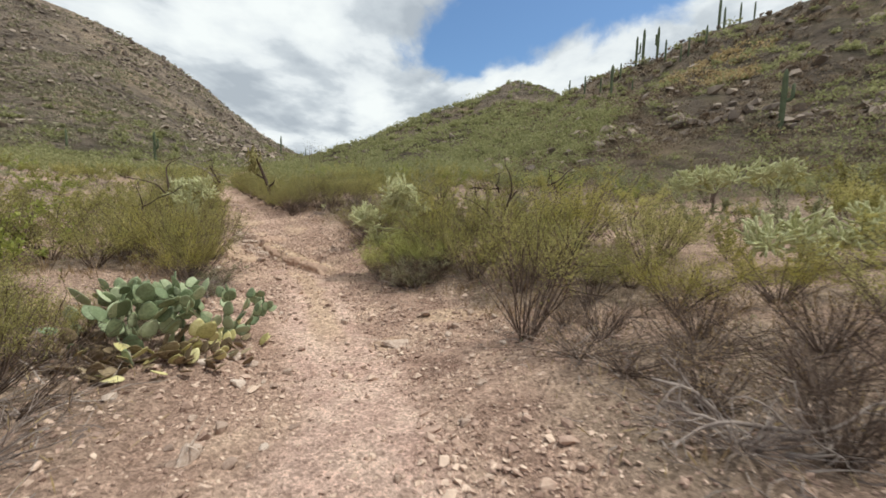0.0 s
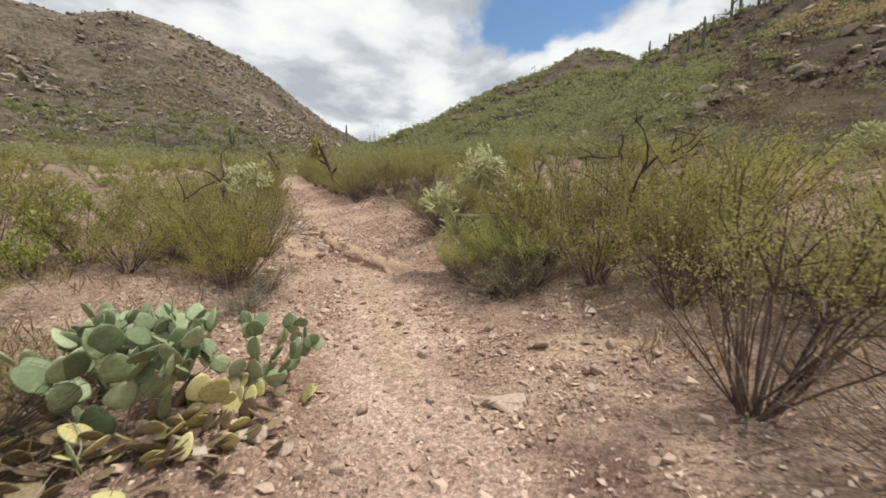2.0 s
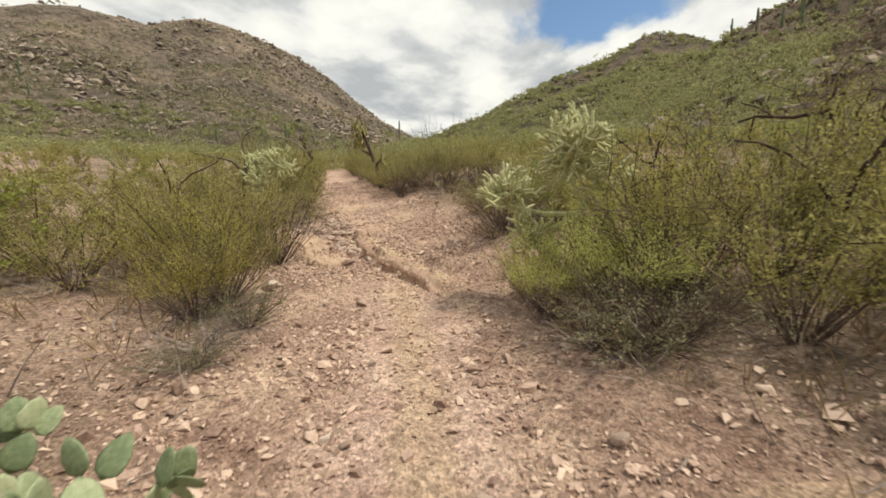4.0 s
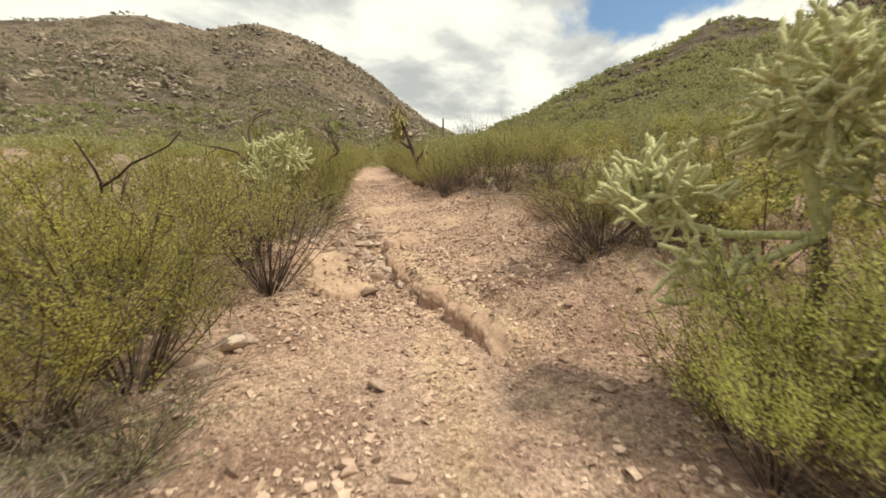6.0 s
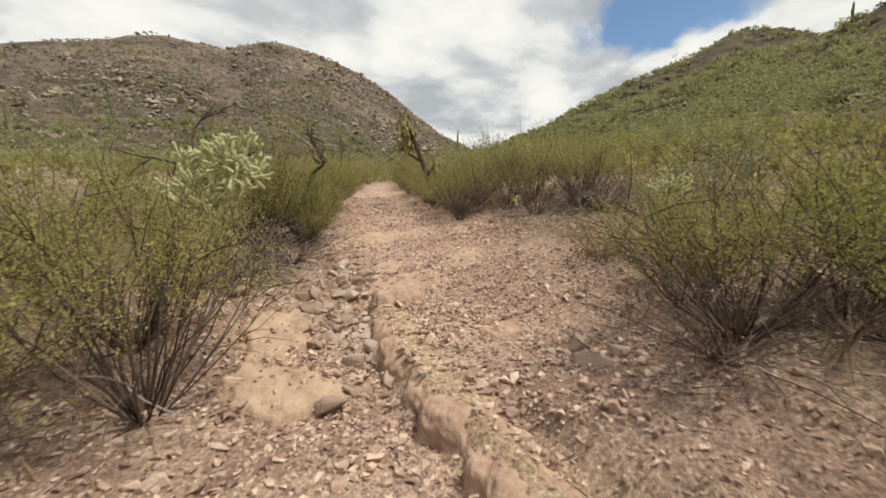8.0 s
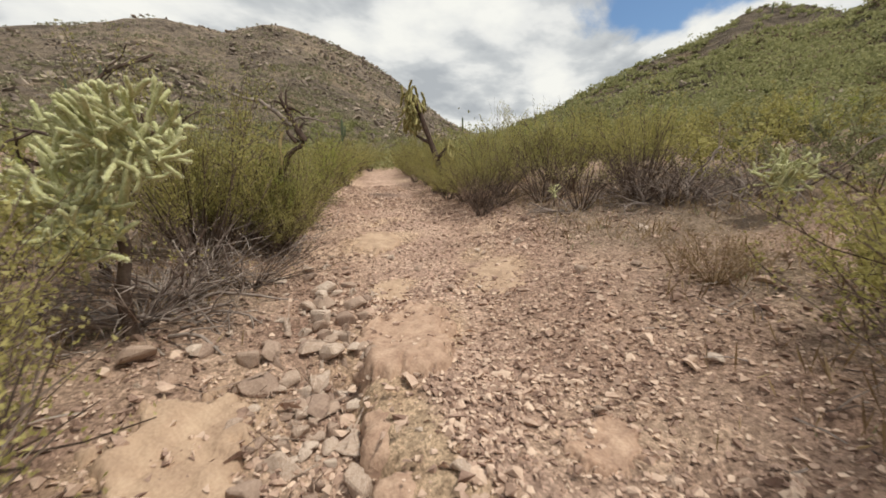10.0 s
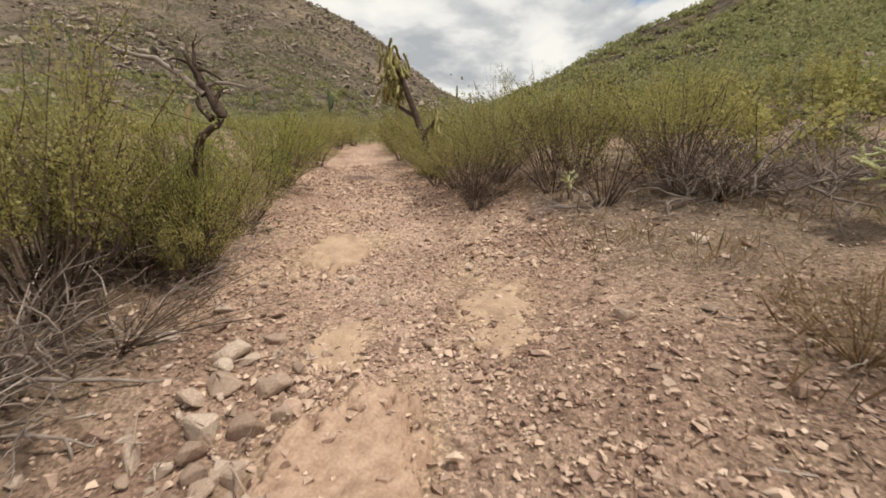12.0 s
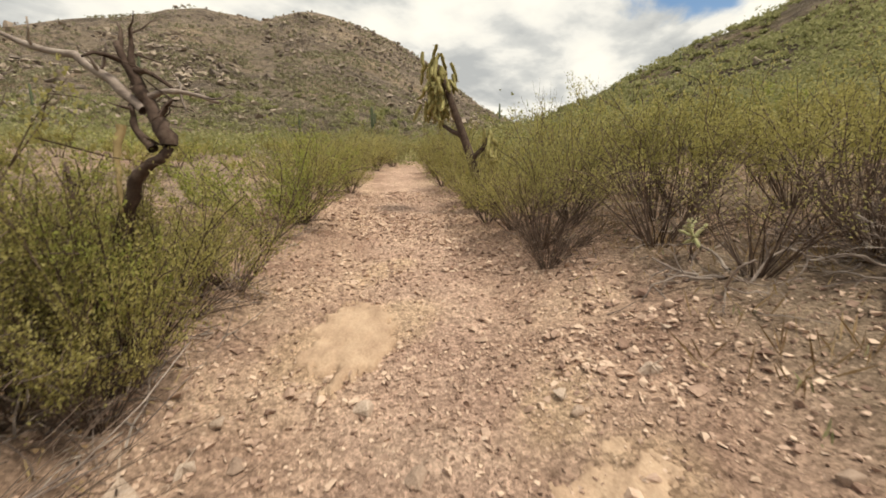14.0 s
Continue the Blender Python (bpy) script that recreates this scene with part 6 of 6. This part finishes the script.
# ---- hillsides ----
def hill_scrub(name, n, seed, az0, az1, r0, r1, size, blades, mat, label, patchy=1.0):
    """Shrubs over a hillside: each a rounded clump of blades, which are coarser the farther off it stands."""
    rng = np.random.default_rng(seed)
    az, u = np.radians(rng.uniform(az0, az1, n)), rng.uniform(0, 1, n)
    r = r0 * (r1 / r0) ** u
    x, y = HUB[0] + r * np.sin(az), HUB[1] + r * np.cos(az)
    keep = rng.uniform(size=n) < (0.15 + 1.2 * smooth(0.35, 0.65, fbm(x / 7, y / 7, 3, seed)) * patchy) * smooth(0, 0.12, u)
    cap = (np.degrees(az) > 6) & (np.degrees(az) < 20) & (r > 88)       # the rocky knoll is nearly bare
    keep &= ~cap | (rng.uniform(size=n) < 0.3)
    x, y, r = x[keep], y[keep], r[keep]
    z = height(x, y)
    s = Soup()
    k = size * rng.lognormal(0, 0.35, len(x))
    for q in range(blades):
        w = rng.normal(size=(len(x), 3)) * (0.42, 0.42, 0.32)
        c = np.stack([x + w[:, 0] * k, y + w[:, 1] * k, z + (0.3 + np.abs(w[:, 2])) * k * 0.8 - 0.1 * k], 1)
        s.leaves(c, rng, np.clip(r * 0.005, 0.07, 0.45), 0.8, 0.2, None, True)
    tagged(new(name, s.mesh(name, mat)), label, "scrub", kind="stuff")


hill_scrub("near_scrub", 1300, 101, -24, 30, 15, 42, 0.85, 150, M_SCRUB, "soft green scrub at the foot of the hillside")
hill_scrub("hillside_scrub", 3800, 91, -24, 20, 34, 125, 0.9, 34, M_SCRUB, "green scrub covering the hillside")
hill_scrub("slope_scrub", 1300, 98, 20, 75, 16, 90, 0.85, 50, M_SCRUB, "green scrub dotted over the rocky slope", 0.8)
hill_scrub("brown_scrub", 3400, 92, 8, 75, 20, 90, 0.6, 20, M_SCRUB_BROWN, "brown dry scrub on the hillside")
hill_scrub("straw_scrub", 160, 99, 34, 44, 42, 62, 0.9, 40, M_STRAW, "patches of straw-coloured dry grass on the slope")
hill_scrub("valley_scrub", 1500, 94, -75, -18, 20, 75, 0.85, 50, M_SCRUB, "olive scrub on the far valley floor")
hill_scrub("far_scrub", 12000, 93, -100, -20, 50, 175, 0.55, 8, M_FAR_SCRUB, "dull green scrub dotted over the rocky hill")


def outcrops(name, n, seed, az0, az1, r0, r1, size, label):
    def place(rng, m):
        az = np.radians(rng.uniform(az0, az1, m))
        r = r0 * (r1 / r0) ** rng.uniform(0, 1, m)
        x, y = HUB[0] + r * np.sin(az), HUB[1] + r * np.cos(az)
        keep = rng.uniform(size=m) < (smooth(0.45, 0.7, fbm(x / 16, y / 16, 4, 95)) + 0.05) * smooth(r0 * 0.95, r0 * 1.5, r)
        return x[keep], y[keep], np.ones(keep.sum())
    ob = scatter_stones(name, n, seed, place, size, M_OUTCROP, label)
    ob["category"] = "rocks"


outcrops("hill_rocks", 16000, 96, -100, -20, 58, 178, 0.55, "dark brown boulders strewn over the rocky hill")
outcrops("crags", 420, 90, -90, -22, 75, 165, 1.0, "large dark crags on the rocky hill")
outcrops("slope_rocks", 4200, 97, -15, 75, 22, 125, 0.5, "brown boulders strewn over the green slope")

for i, (x, y, tall) in enumerate([(24.8, 85.3, 3.0), (24.2, 74.1, 3.1), (25.1, 69.0, 2.7), (24.6, 63.2, 4.7), (29.0, 71.0, 2.5), (34.5, 77.9, 5.2), (35.1, 76.6, 6.1), (37.1, 75.5, 5.5), (33.9, 66.4, 3.2), (33.3, 60.9, 2.2),
                                  (34.7, 61.5, 2.5), (37.9, 62.8, 2.9), (43.8, 69.6, 4.9), (43.1, 67.2, 3.4), (45.6, 67.3, 3.0), (47.0, 66.2, 2.5), (21.0, 26.3, 3.6), (27.7, 63.2, 1.6), (-35.6, 51.0, 3.8), (-42.2, 46.4, 2.1),
                                  (-41.7, 105.8, 5.2), (-42.4, 126.5, 2.7), (-14.5, 85.3, 2.0), (-5.7, 96.5, 2.0), (-84.8, 51.7, 2.8), (-72.4, 45.3, 2.2), (-67.1, 31.8, 2.6), (-77.0, 43.0, 2.2), (20.2, 115.9, 2.3)]):
    saguaro(x, y, tall, 1 if i in (0, 5, 7, 16, 18, 24) else 0, 200 + i)
for x, y, tall in ((-12.3, 38.0, 3.4), (-9.6, 39.5, 3.6), (-7.4, 36.0, 3.0), (-13.5, 44.0, 3.2), (-5.0, 40.0, 3.4)):
    bush("ocotillo", x, y, tall, tall * 0.8, name="ocotillo", label="tall wispy ocotillo with thin bare wands", group="ocotillos")
